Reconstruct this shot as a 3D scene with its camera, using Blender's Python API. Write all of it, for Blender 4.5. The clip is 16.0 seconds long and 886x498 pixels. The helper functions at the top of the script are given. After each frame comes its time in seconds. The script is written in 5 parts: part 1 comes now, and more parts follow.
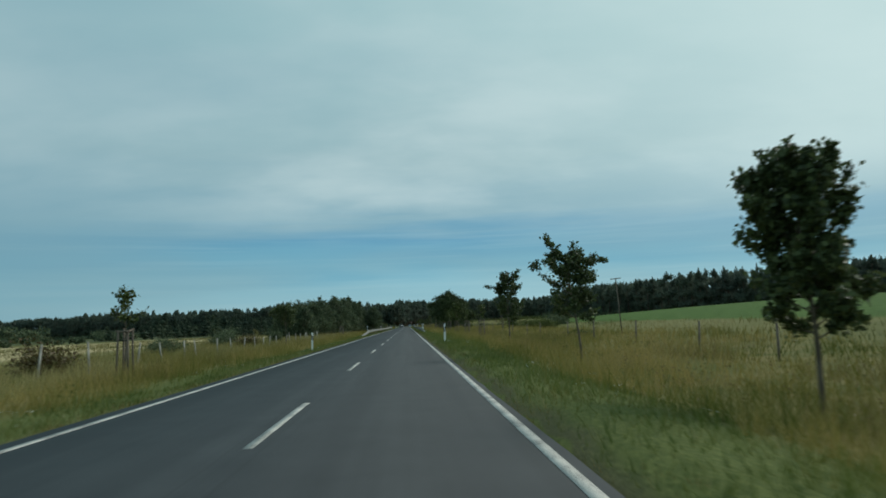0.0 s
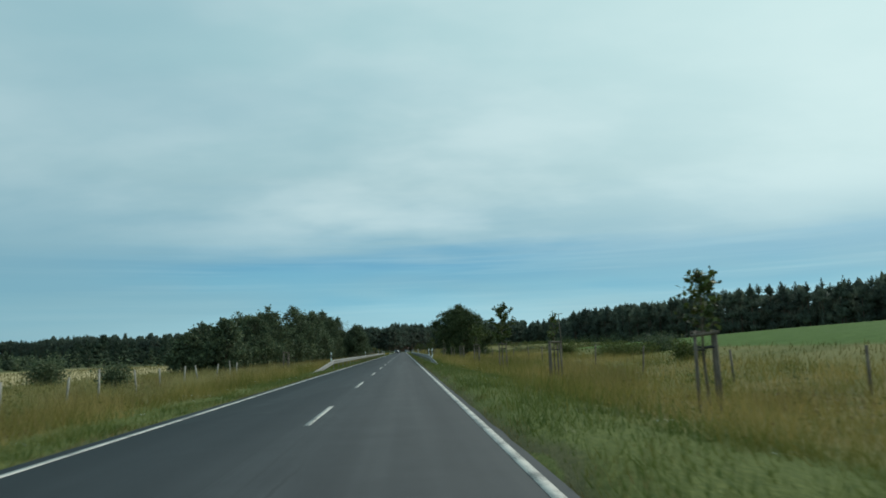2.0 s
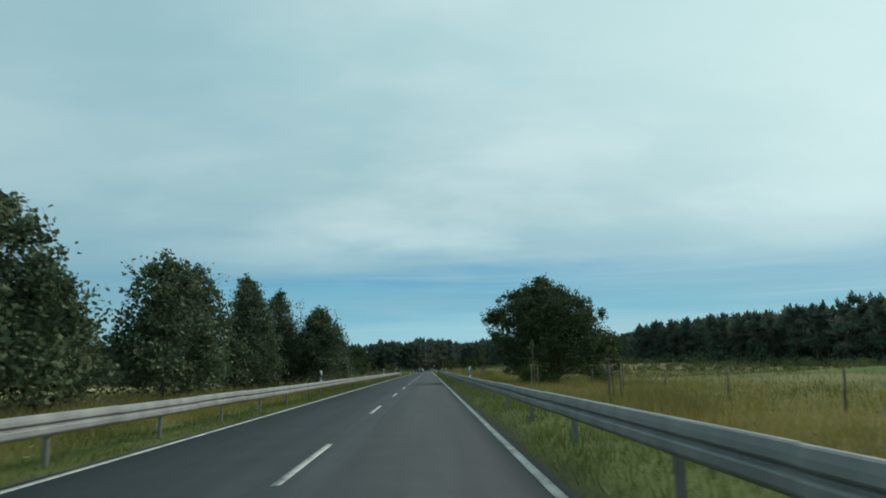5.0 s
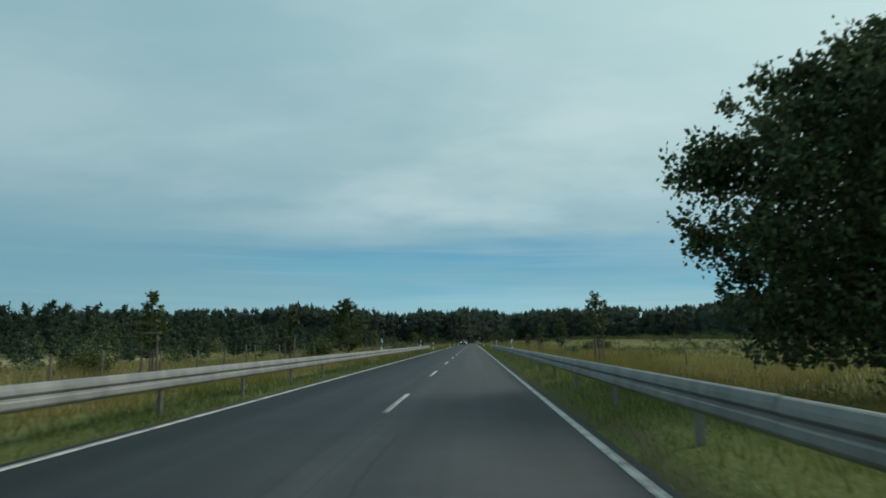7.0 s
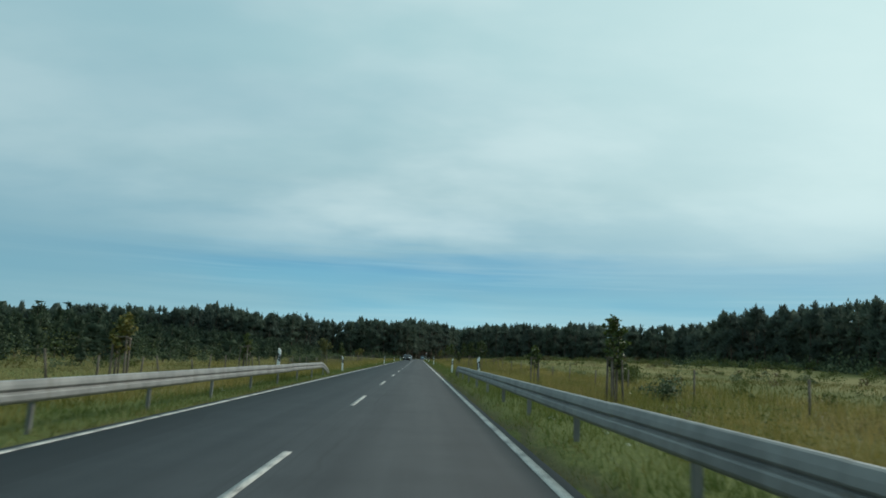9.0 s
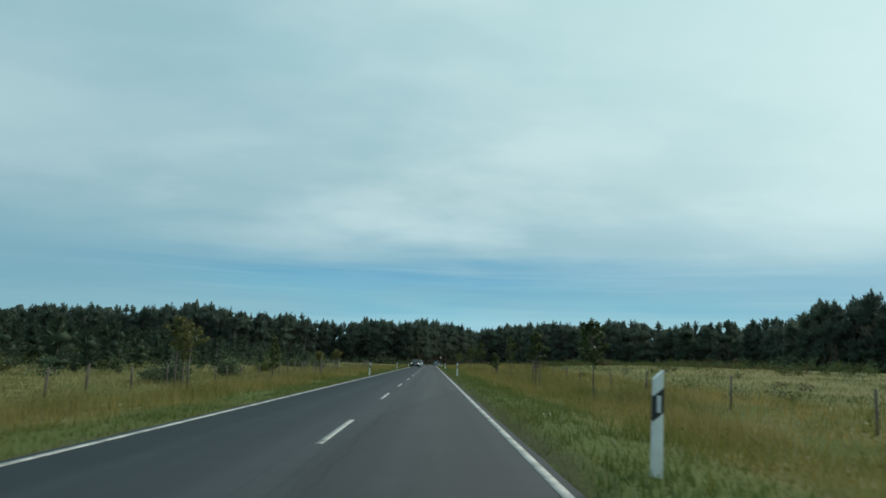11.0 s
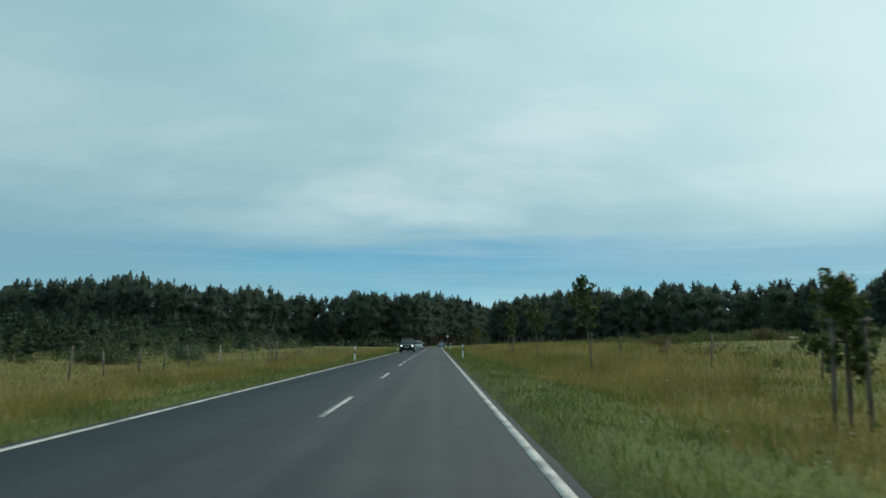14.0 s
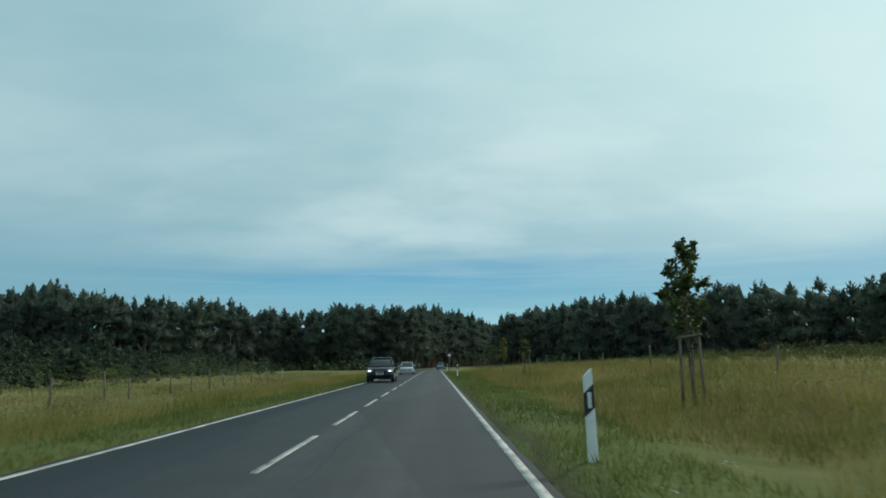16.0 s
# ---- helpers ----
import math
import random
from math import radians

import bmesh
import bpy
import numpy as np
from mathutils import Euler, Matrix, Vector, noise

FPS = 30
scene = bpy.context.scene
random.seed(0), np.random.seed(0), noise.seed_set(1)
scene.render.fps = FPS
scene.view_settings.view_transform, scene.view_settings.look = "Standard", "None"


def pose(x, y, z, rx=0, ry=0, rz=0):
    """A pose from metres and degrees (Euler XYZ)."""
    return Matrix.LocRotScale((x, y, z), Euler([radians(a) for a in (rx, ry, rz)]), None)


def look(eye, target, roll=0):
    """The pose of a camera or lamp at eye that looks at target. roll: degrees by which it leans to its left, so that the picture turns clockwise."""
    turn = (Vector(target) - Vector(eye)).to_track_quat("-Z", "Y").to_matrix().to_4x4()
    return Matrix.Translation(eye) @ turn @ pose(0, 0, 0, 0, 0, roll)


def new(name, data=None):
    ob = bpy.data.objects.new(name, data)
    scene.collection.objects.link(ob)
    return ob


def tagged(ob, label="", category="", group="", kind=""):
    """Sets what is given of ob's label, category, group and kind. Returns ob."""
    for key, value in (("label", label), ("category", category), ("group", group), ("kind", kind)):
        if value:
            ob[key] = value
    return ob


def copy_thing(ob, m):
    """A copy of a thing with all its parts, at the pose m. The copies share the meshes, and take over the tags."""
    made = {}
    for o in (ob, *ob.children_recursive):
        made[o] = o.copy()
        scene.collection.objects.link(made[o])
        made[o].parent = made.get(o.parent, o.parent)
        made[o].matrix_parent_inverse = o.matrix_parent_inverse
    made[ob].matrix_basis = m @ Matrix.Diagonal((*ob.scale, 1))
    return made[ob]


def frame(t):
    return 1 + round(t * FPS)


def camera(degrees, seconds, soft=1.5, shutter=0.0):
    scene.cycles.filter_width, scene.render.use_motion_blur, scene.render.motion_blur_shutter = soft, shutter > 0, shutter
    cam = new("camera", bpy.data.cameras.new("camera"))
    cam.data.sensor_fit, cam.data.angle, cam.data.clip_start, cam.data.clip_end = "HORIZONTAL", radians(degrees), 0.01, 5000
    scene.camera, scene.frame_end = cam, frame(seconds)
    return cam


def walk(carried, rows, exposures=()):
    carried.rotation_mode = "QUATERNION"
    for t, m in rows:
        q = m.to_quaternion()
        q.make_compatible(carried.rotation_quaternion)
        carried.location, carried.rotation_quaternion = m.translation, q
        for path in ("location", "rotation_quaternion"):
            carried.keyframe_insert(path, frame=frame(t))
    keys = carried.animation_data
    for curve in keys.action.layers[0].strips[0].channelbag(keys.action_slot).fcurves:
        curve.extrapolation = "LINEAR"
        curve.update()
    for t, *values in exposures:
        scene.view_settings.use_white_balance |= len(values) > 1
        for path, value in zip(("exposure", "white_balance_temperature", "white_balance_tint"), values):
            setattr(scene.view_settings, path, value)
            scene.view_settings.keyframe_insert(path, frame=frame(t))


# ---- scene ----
cam = camera(65.03, 16.0, soft=1.7, shutter=0.14)
# seconds, x, y, z, yaw, pitch, roll
PATH = [
    (0, 1.648, -1.30, 1.174, -2.91, 6.12, 2.32),
    (0.5, 1.600, 9.58, 1.180, -3.14, 6.36, 2.42),
    (1, 1.611, 20.59, 1.181, -3.54, 6.87, 2.48),
    (1.5, 1.633, 31.33, 1.160, -3.64, 7.42, 2.00),
    (2, 1.669, 41.82, 1.197, -3.19, 8.18, 2.11),
    (2.5, 1.576, 52.13, 1.224, -5.90, 9.43, -0.31),
    (3, 1.647, 62.56, 1.233, -4.64, 10.58, 0.45),
    (3.5, 1.643, 73.15, 1.171, -3.33, 9.06, -3.66),
    (4, 1.696, 84.07, 1.169, -2.00, 9.31, -0.43),
    (4.2, 1.698, 88.48, 1.187, -1.52, 9.51, 1.30),
    (6.3, 1.471, 135.03, 1.198, -0.44, 9.85, 0.56),
    (6.5, 1.447, 139.44, 1.186, 0.54, 9.34, 1.72),
    (7, 1.450, 150.44, 1.154, 2.46, 7.57, 0.08),
    (7.5, 1.400, 161.30, 1.183, 1.43, 7.23, -1.16),
    (8, 1.458, 172.04, 1.177, -1.57, 8.49, -3.18),
    (8.5, 1.397, 182.67, 1.189, -0.54, 8.42, -2.14),
    (9, 1.500, 193.49, 1.177, -1.96, 8.89, -2.33),
    (11.3, 1.585, 242.03, 1.196, -0.44, 9.25, -1.43),
    (11.5, 1.661, 246.20, 1.183, 0.12, 8.90, -0.38),
    (12, 1.783, 256.35, 1.174, 0.77, 9.15, -0.51),
    (12.5, 1.829, 265.85, 1.219, 0.98, 8.41, -0.56),
    (13, 1.708, 274.72, 1.171, 0.55, 9.34, -1.49),
    (13.5, 1.728, 284.06, 1.186, 0.71, 8.51, -2.36),
    (14, 1.837, 293.90, 1.167, -0.50, 7.69, -0.22),
    (14.5, 1.821, 303.71, 1.200, -0.09, 8.09, 1.11),
    (15, 1.892, 313.47, 1.185, -0.12, 9.38, 0.66),
    (15.5, 1.872, 323.17, 1.196, -0.09, 9.24, 0.29),
    (16, 1.892, 332.88, 1.177, -0.62, 9.40, 0.73),
]
WHITE = (6300.0, 5.5)
EXPOSURES = [(t, e, *WHITE) for t, e in ((0.0, -0.22), (0.7, -0.20), (1.5, -0.06), (2.2, 0.0), (3.0, 0.0), (6.3, 0.0), (7.0, -0.18), (8.0, 0.0), (16.0, 0.0))]
walk(cam, [(t, pose(x, y, z, 90 + p, r, w)) for t, x, y, z, w, p, r in PATH], EXPOSURES)


# ---- node helpers ----
def node(nt, kind, inputs=None, **props):
    n = nt.nodes.new(kind)
    for k, val in props.items():
        if k == "blend":
            n.blend_type = val
        elif k == "op":
            n.operation = val
        elif k == "rgba":
            n.data_type = "RGBA"
        elif k == "sky":
            n.sky_type = val
        elif k == "interp":
            n.interpolation_type = val
    for k, val in (inputs or {}).items():
        s = n.inputs[k]
        if isinstance(val, bpy.types.NodeSocket):
            nt.links.new(val, s)
        else:
            s.default_value = val
    return n


def rgb(c):
    return (c[0], c[1], c[2], 1.0)


def mixc(nt, fac, a, b):
    a = a if isinstance(a, bpy.types.NodeSocket) else rgb(a)
    b = b if isinstance(b, bpy.types.NodeSocket) else rgb(b)
    return node(nt, "ShaderNodeMix", {0: fac, 6: a, 7: b}, rgba=True).outputs[2]


def calc(nt, op, a, b=0.0):
    return node(nt, "ShaderNodeMath", {0: a, 1: b}, op=op).outputs[0]


def step(nt, val, lo, hi):
    return node(nt, "ShaderNodeMapRange", {0: val, 1: lo, 2: hi, 3: 0.0, 4: 1.0}, interp="SMOOTHSTEP").outputs[0]


def noise_of(nt, vec, scale, detail=3.0, rough=0.55):
    return node(nt, "ShaderNodeTexNoise", {"Vector": vec, "Scale": scale, "Detail": detail, "Roughness": rough}).outputs[0]


def ramp(nt, fac, stops):
    n = nt.nodes.new("ShaderNodeValToRGB")
    nt.links.new(fac, n.inputs[0])
    while len(n.color_ramp.elements) < len(stops):
        n.color_ramp.elements.new(0.5)
    for e, (p, c) in zip(n.color_ramp.elements, stops):
        e.position, e.color = p, rgb(c)
    return n.outputs[0]


# ---- world and sun ----
SUN_TURN, SUN_HEIGHT = radians(58), radians(36)
world = bpy.data.worlds.new("sky")
scene.world = world
world.use_nodes = True
nt = world.node_tree
nt.nodes.clear()
way = node(nt, "ShaderNodeTexCoord").outputs["Generated"]
xyz = node(nt, "ShaderNodeSeparateXYZ", {0: way})
up = calc(nt, "MAXIMUM", xyz.outputs[2], 0.0)
flat = calc(nt, "ADD", up, 0.22)
plane = node(nt, "ShaderNodeCombineXYZ", {0: calc(nt, "DIVIDE", xyz.outputs[0], flat), 1: calc(nt, "DIVIDE", xyz.outputs[1], flat), 2: 0.0}).outputs[0]
low = node(nt, "ShaderNodeMapping", {0: plane, 3: (0.5, 0.75, 1.0)}).outputs[0]
puff = noise_of(nt, low, 2.1, 5.0, 0.52)
veil = noise_of(nt, low, 0.9, 3.0, 0.45)
wisp = noise_of(nt, node(nt, "ShaderNodeMapping", {0: way, 3: (3.0, 3.0, 42.0)}).outputs[0], 1.0, 4.0, 0.55)
height = calc(nt, "ADD", up, calc(nt, "MULTIPLY", calc(nt, "SUBTRACT", wisp, 0.5), 0.07))
clouds = ramp(nt, height, [(0.0, (0.43, 0.65, 0.70)), (0.055, (0.28, 0.55, 0.66)), (0.085, (0.165, 0.44, 0.59)), (0.122, (0.115, 0.355, 0.535)),
                           (0.155, (0.28, 0.47, 0.55)), (0.23, (0.38, 0.55, 0.58)), (0.40, (0.42, 0.62, 0.64)), (0.8, (0.40, 0.60, 0.64))])
shade = step(nt, puff, 0.36, 0.66)
clouds = mixc(nt, calc(nt, "MULTIPLY", calc(nt, "MULTIPLY", shade, step(nt, up, 0.10, 0.20)), 0.66), clouds, (0.66, 0.79, 0.79))
streak = noise_of(nt, node(nt, "ShaderNodeMapping", {0: way, 3: (2.0, 2.0, 75.0)}).outputs[0], 1.0, 5.0, 0.6)
clouds = mixc(nt, calc(nt, "MULTIPLY", calc(nt, "MULTIPLY", step(nt, streak, 0.48, 0.74), step(nt, up, 0.20, 0.10)), 0.34), clouds, (0.44, 0.68, 0.76))
clouds = mixc(nt, calc(nt, "MULTIPLY", step(nt, veil, 0.54, 0.36), 0.50), clouds, (0.27, 0.46, 0.53))
glow = step(nt, node(nt, "ShaderNodeVectorMath", {0: way, 1: (math.sin(SUN_TURN) * math.cos(SUN_HEIGHT), math.cos(SUN_TURN) * math.cos(SUN_HEIGHT), math.sin(SUN_HEIGHT))}, op="DOT_PRODUCT").outputs["Value"], 0.55, 1.0)
clouds = mixc(nt, calc(nt, "MULTIPLY", calc(nt, "MULTIPLY", glow, step(nt, up, 0.06, 0.24)), 0.7), clouds, (0.72, 0.89, 0.85))
clouds = mixc(nt, calc(nt, "MULTIPLY", step(nt, xyz.outputs[0], 0.0, -0.65), calc(nt, "ADD", 0.34, calc(nt, "MULTIPLY", step(nt, up, 0.30, 0.10), 0.46))), clouds, (0.20, 0.38, 0.46))
sky = nt.nodes.new("ShaderNodeTexSky")
sky.sky_type, sky.sun_disc = "NISHITA", False
sky.sun_elevation, sky.sun_rotation = SUN_HEIGHT, SUN_TURN
clear = node(nt, "ShaderNodeBackground", {0: sky.outputs[0], 1: 0.08})
cover = node(nt, "ShaderNodeBackground", {0: clouds, 1: 1.07})
both = node(nt, "ShaderNodeMixShader", {0: 0.88, 1: clear.outputs[0], 2: cover.outputs[0]})
node(nt, "ShaderNodeOutputWorld", {0: both.outputs[0]})

sun = new("sun", bpy.data.lights.new("sun", "SUN"))
sun.data.energy, sun.data.angle, sun.data.color = 2.2, radians(14), (1.0, 0.95, 0.86)
sun.matrix_world = look((math.sin(SUN_TURN) * math.cos(SUN_HEIGHT) * 100, math.cos(SUN_TURN) * math.cos(SUN_HEIGHT) * 100, math.sin(SUN_HEIGHT) * 100), (0, 0, 0))


# ---- materials ----
def material(name):
    m = bpy.data.materials.new(name)
    m.use_nodes = True
    t = m.node_tree
    return m, t, t.nodes["Principled BSDF"]


def plain(name, color, rough=0.6, metal=0.0, vary=0.15, scale=6.0, bump=0.0):
    m, t, b = material(name)
    pos = node(t, "ShaderNodeTexCoord").outputs["Object"]
    n1, n2 = noise_of(t, pos, scale), noise_of(t, pos, scale * 9.0)
    f = calc(t, "ADD", calc(t, "MULTIPLY", n1, 0.6), calc(t, "MULTIPLY", n2, 0.4))
    dark = tuple(c * (1 - vary * 1.6) for c in color)
    light = tuple(min(1.0, c * (1 + vary)) for c in color)
    t.links.new(mixc(t, step(t, f, 0.3, 0.7), dark, light), b.inputs["Base Color"])
    b.inputs["Roughness"].default_value, b.inputs["Metallic"].default_value = rough, metal
    if bump:
        bp = node(t, "ShaderNodeBump", {"Strength": bump, "Distance": 0.01, "Height": n2})
        t.links.new(bp.outputs[0], b.inputs["Normal"])
    return m


def foliage(name, colors, through_light=0.25, patch=0.35, drift=0.3, gloss=0.25):
    """Leaves: each takes its own tone, and whole boughs drift in tone."""
    m, t, b = material(name)
    rnd = node(t, "ShaderNodeNewGeometry").outputs["Random Per Island"]
    pos = node(t, "ShaderNodeTexCoord").outputs["Object"]
    f = calc(t, "ADD", calc(t, "MULTIPLY", rnd, 1.0 - drift), calc(t, "MULTIPLY", step(t, noise_of(t, pos, patch, 4.0), 0.3, 0.7), drift))
    col = ramp(t, f, [(i / (len(colors) - 1) * 0.8 + 0.1, c) for i, c in enumerate(colors)])
    t.links.new(col, b.inputs["Base Color"])
    b.inputs["Roughness"].default_value = 0.6 - 0.3 * gloss
    b.inputs["Specular IOR Level"].default_value = gloss
    tr = node(t, "ShaderNodeBsdfTranslucent", {0: col})
    mx = node(t, "ShaderNodeMixShader", {0: through_light, 1: b.outputs[0], 2: tr.outputs[0]})
    t.links.new(mx.outputs[0], t.nodes["Material Output"].inputs[0])
    return m


def asphalt():
    m, t, b = material("asphalt")
    pos = node(t, "ShaderNodeTexCoord").outputs["Object"]
    x = node(t, "ShaderNodeSeparateXYZ", {0: pos}).outputs[0]
    fine, mid = noise_of(t, pos, 90.0, 2.0, 0.7), noise_of(t, pos, 1.1, 4.0)
    streak = noise_of(t, node(t, "ShaderNodeMapping", {0: pos, 3: (2.4, 0.05, 1.0)}).outputs[0], 1.0, 4.0)
    f = calc(t, "ADD", calc(t, "MULTIPLY", fine, 0.35), calc(t, "ADD", calc(t, "MULTIPLY", mid, 0.25), calc(t, "MULTIPLY", streak, 0.40)))
    col = mixc(t, step(t, f, 0.32, 0.68), (0.028, 0.031, 0.034), (0.060, 0.065, 0.069))
    patch = node(t, "ShaderNodeTexVoronoi", {"Vector": node(t, "ShaderNodeMapping", {0: pos, 3: (0.30, 0.045, 1.0)}).outputs[0], "Scale": 1.0}).outputs["Color"]
    pv = node(t, "ShaderNodeSeparateColor", {0: patch}).outputs[0]
    col = mixc(t, calc(t, "MULTIPLY", step(t, pv, 0.72, 0.80), 0.35), col, (0.022, 0.024, 0.027))
    col = mixc(t, calc(t, "MULTIPLY", step(t, noise_of(t, pos, 0.55, 5.0, 0.7), 0.66, 0.76), 0.5), col, (0.085, 0.085, 0.083))
    seam = calc(t, "ABSOLUTE", calc(t, "ADD", x, calc(t, "MULTIPLY", calc(t, "SUBTRACT", mid, 0.5), 0.06)))
    seam = calc(t, "ABSOLUTE", calc(t, "SUBTRACT", seam, 0.16))
    col = mixc(t, calc(t, "MULTIPLY", step(t, seam, 0.03, 0.0), 0.22), col, (0.02, 0.02, 0.02))
    wander = calc(t, "MULTIPLY", calc(t, "SUBTRACT", noise_of(t, node(t, "ShaderNodeMapping", {0: pos, 3: (0.0, 0.35, 0.0)}).outputs[0], 1.0, 4.0, 0.7), 0.5), 0.5)
    tar = calc(t, "ABSOLUTE", calc(t, "SUBTRACT", calc(t, "SUBTRACT", x, 0.48), wander))
    tar = calc(t, "MULTIPLY", step(t, tar, 0.035, 0.012), step(t, noise_of(t, node(t, "ShaderNodeMapping", {0: pos, 3: (0.02, 0.05, 1.0)}).outputs[0], 1.0, 2.0), 0.46, 0.56))
    col = mixc(t, calc(t, "MULTIPLY", tar, 0.38), col, (0.014, 0.014, 0.015))
    track = calc(t, "ABSOLUTE", calc(t, "SUBTRACT", calc(t, "ABSOLUTE", calc(t, "SUBTRACT", calc(t, "ABSOLUTE", x), 1.5)), 0.72))
    col = mixc(t, calc(t, "MULTIPLY", step(t, track, 0.42, 0.10), 0.22), col, (0.020, 0.022, 0.025))
    t.links.new(col, b.inputs["Base Color"])
    t.links.new(node(t, "ShaderNodeMapRange", {0: f, 3: 0.68, 4: 0.9}).outputs[0], b.inputs["Roughness"])
    b.inputs["Specular IOR Level"].default_value = 0.22
    bp = node(t, "ShaderNodeBump", {"Strength": 0.35, "Distance": 0.006, "Height": fine})
    t.links.new(bp.outputs[0], b.inputs["Normal"])
    return m


def road_paint():
    m, t, b = material("road_paint")
    pos = node(t, "ShaderNodeTexCoord").outputs["Object"]
    wear = calc(t, "ADD", calc(t, "MULTIPLY", noise_of(t, pos, 45.0, 3.0), 0.5), calc(t, "MULTIPLY", noise_of(t, pos, 1.7, 4.0), 0.5))
    t.links.new(mixc(t, step(t, wear, 0.38, 0.56), (0.14, 0.135, 0.125), (0.50, 0.475, 0.43)), b.inputs["Base Color"])
    b.inputs["Roughness"].default_value = 0.6
    return m


def ground_soil():
    """Short verge grass, straw-coloured tall meadow, a green crop field, a stubble strip and forest soil, by their places in the plan."""
    m, t, b = material("grassland")
    pos = node(t, "ShaderNodeTexCoord").outputs["Object"]
    s = node(t, "ShaderNodeSeparateXYZ", {0: pos})
    wob = calc(t, "MULTIPLY", calc(t, "SUBTRACT", noise_of(t, pos, 0.25, 3.0), 0.5), 1.2)
    x, y = calc(t, "ADD", s.outputs[0], wob), calc(t, "ADD", s.outputs[1], calc(t, "MULTIPLY", wob, 4.0))
    fine, mid, big = noise_of(t, pos, 14.0, 4.0, 0.7), noise_of(t, pos, 0.8, 4.0), noise_of(t, pos, 0.06, 3.0)
    verge = mixc(t, step(t, fine, 0.3, 0.7), (0.060, 0.082, 0.022), (0.150, 0.165, 0.052))
    straw = mixc(t, step(t, mid, 0.35, 0.65), (0.125, 0.13, 0.042), (0.25, 0.20, 0.082))
    straw = mixc(t, step(t, big, 0.5, 0.62), straw, (0.10, 0.13, 0.035))
    straw = mixc(t, calc(t, "MULTIPLY", fine, 0.4), straw, (0.06, 0.06, 0.02))
    far = mixc(t, step(t, big, 0.40, 0.60), (0.116, 0.121, 0.039), (0.184, 0.166, 0.065))
    crop = mixc(t, step(t, mid, 0.3, 0.7), (0.056, 0.103, 0.019), (0.082, 0.136, 0.030))
    stubble = mixc(t, step(t, mid, 0.3, 0.7), (0.36, 0.29, 0.15), (0.46, 0.39, 0.22))
    u = calc(t, "ABSOLUTE", x)
    broad = calc(t, "MULTIPLY", calc(t, "SUBTRACT", noise_of(t, pos, 0.03, 3.0), 0.5), 26.0)
    xf = calc(t, "ADD", x, calc(t, "MULTIPLY", broad, step(t, u, 18.0, 34.0)))
    yf = calc(t, "ADD", y, broad)
    col = mixc(t, step(t, u, 4.4, 6.4), verge, straw)
    col = mixc(t, step(t, u, 12.0, 26.0), col, far)
    col = mixc(t, calc(t, "MULTIPLY", step(t, x, 26.0, 28.0), step(t, y, 160.0, 150.0)), col, crop)
    strip = calc(t, "MULTIPLY", step(t, x, -24.0, -27.0), step(t, xf, -75.0, -62.0))
    col = mixc(t, calc(t, "MULTIPLY", strip, step(t, yf, 240.0, 200.0)), col, stubble)
    wood = calc(t, "MULTIPLY", step(t, xf, -32.0, -46.0), step(t, yf, 166.0, 200.0))
    col = mixc(t, wood, col, mixc(t, step(t, mid, 0.3, 0.7), (0.045, 0.055, 0.022), (0.10, 0.11, 0.045)))
    edge = calc(t, "MULTIPLY", step(t, u, 3.0, 3.06), step(t, u, 3.4, 3.1))
    col = mixc(t, calc(t, "MULTIPLY", edge, 0.6), col, (0.085, 0.072, 0.046))
    t.links.new(col, b.inputs["Base Color"])
    b.inputs["Roughness"].default_value = 0.95
    b.inputs["Specular IOR Level"].default_value = 0.1
    bp = node(t, "ShaderNodeBump", {"Strength": 0.7, "Distance": 0.08, "Height": calc(t, "ADD", fine, mid)})
    t.links.new(bp.outputs[0], b.inputs["Normal"])
    return m


def galvanised(name, base):
    m, t, b = material(name)
    pos = node(t, "ShaderNodeTexCoord").outputs["Object"]
    n1 = noise_of(t, pos, 1.6, 5.0, 0.65)
    drip = noise_of(t, node(t, "ShaderNodeMapping", {0: pos, 3: (1.0, 9.0, 0.8)}).outputs[0], 1.0, 4.0)
    col = mixc(t, step(t, n1, 0.35, 0.65), (base * 0.78, base * 0.765, base * 0.73), (base * 1.12, base * 1.09, base * 1.03))
    col = mixc(t, calc(t, "MULTIPLY", step(t, drip, 0.55, 0.75), 0.45), col, (0.17, 0.15, 0.125))
    t.links.new(col, b.inputs["Base Color"])
    b.inputs["Metallic"].default_value, b.inputs["Roughness"].default_value = 0.3, 0.6
    b.inputs["Specular IOR Level"].default_value = 0.2
    return m


def bark(name, a, c):
    m, t, b = material(name)
    pos = node(t, "ShaderNodeTexCoord").outputs["Object"]
    n1 = noise_of(t, node(t, "ShaderNodeMapping", {0: pos, 3: (14.0, 14.0, 2.5)}).outputs[0], 1.0, 5.0, 0.65)
    n2 = noise_of(t, pos, 1.3)
    f = calc(t, "ADD", calc(t, "MULTIPLY", n1, 0.7), calc(t, "MULTIPLY", n2, 0.3))
    t.links.new(mixc(t, step(t, f, 0.35, 0.65), a, c), b.inputs["Base Color"])
    b.inputs["Roughness"].default_value = 0.9
    bp = node(t, "ShaderNodeBump", {"Strength": 0.6, "Distance": 0.02, "Height": n1})
    t.links.new(bp.outputs[0], b.inputs["Normal"])
    return m


def glow_of(name, color, strength):
    m, t, b = material(name)
    b.inputs["Base Color"].default_value = rgb((0.9, 0.9, 0.9))
    b.inputs["Emission Color"].default_value = rgb(color)
    b.inputs["Emission Strength"].default_value = strength
    return m


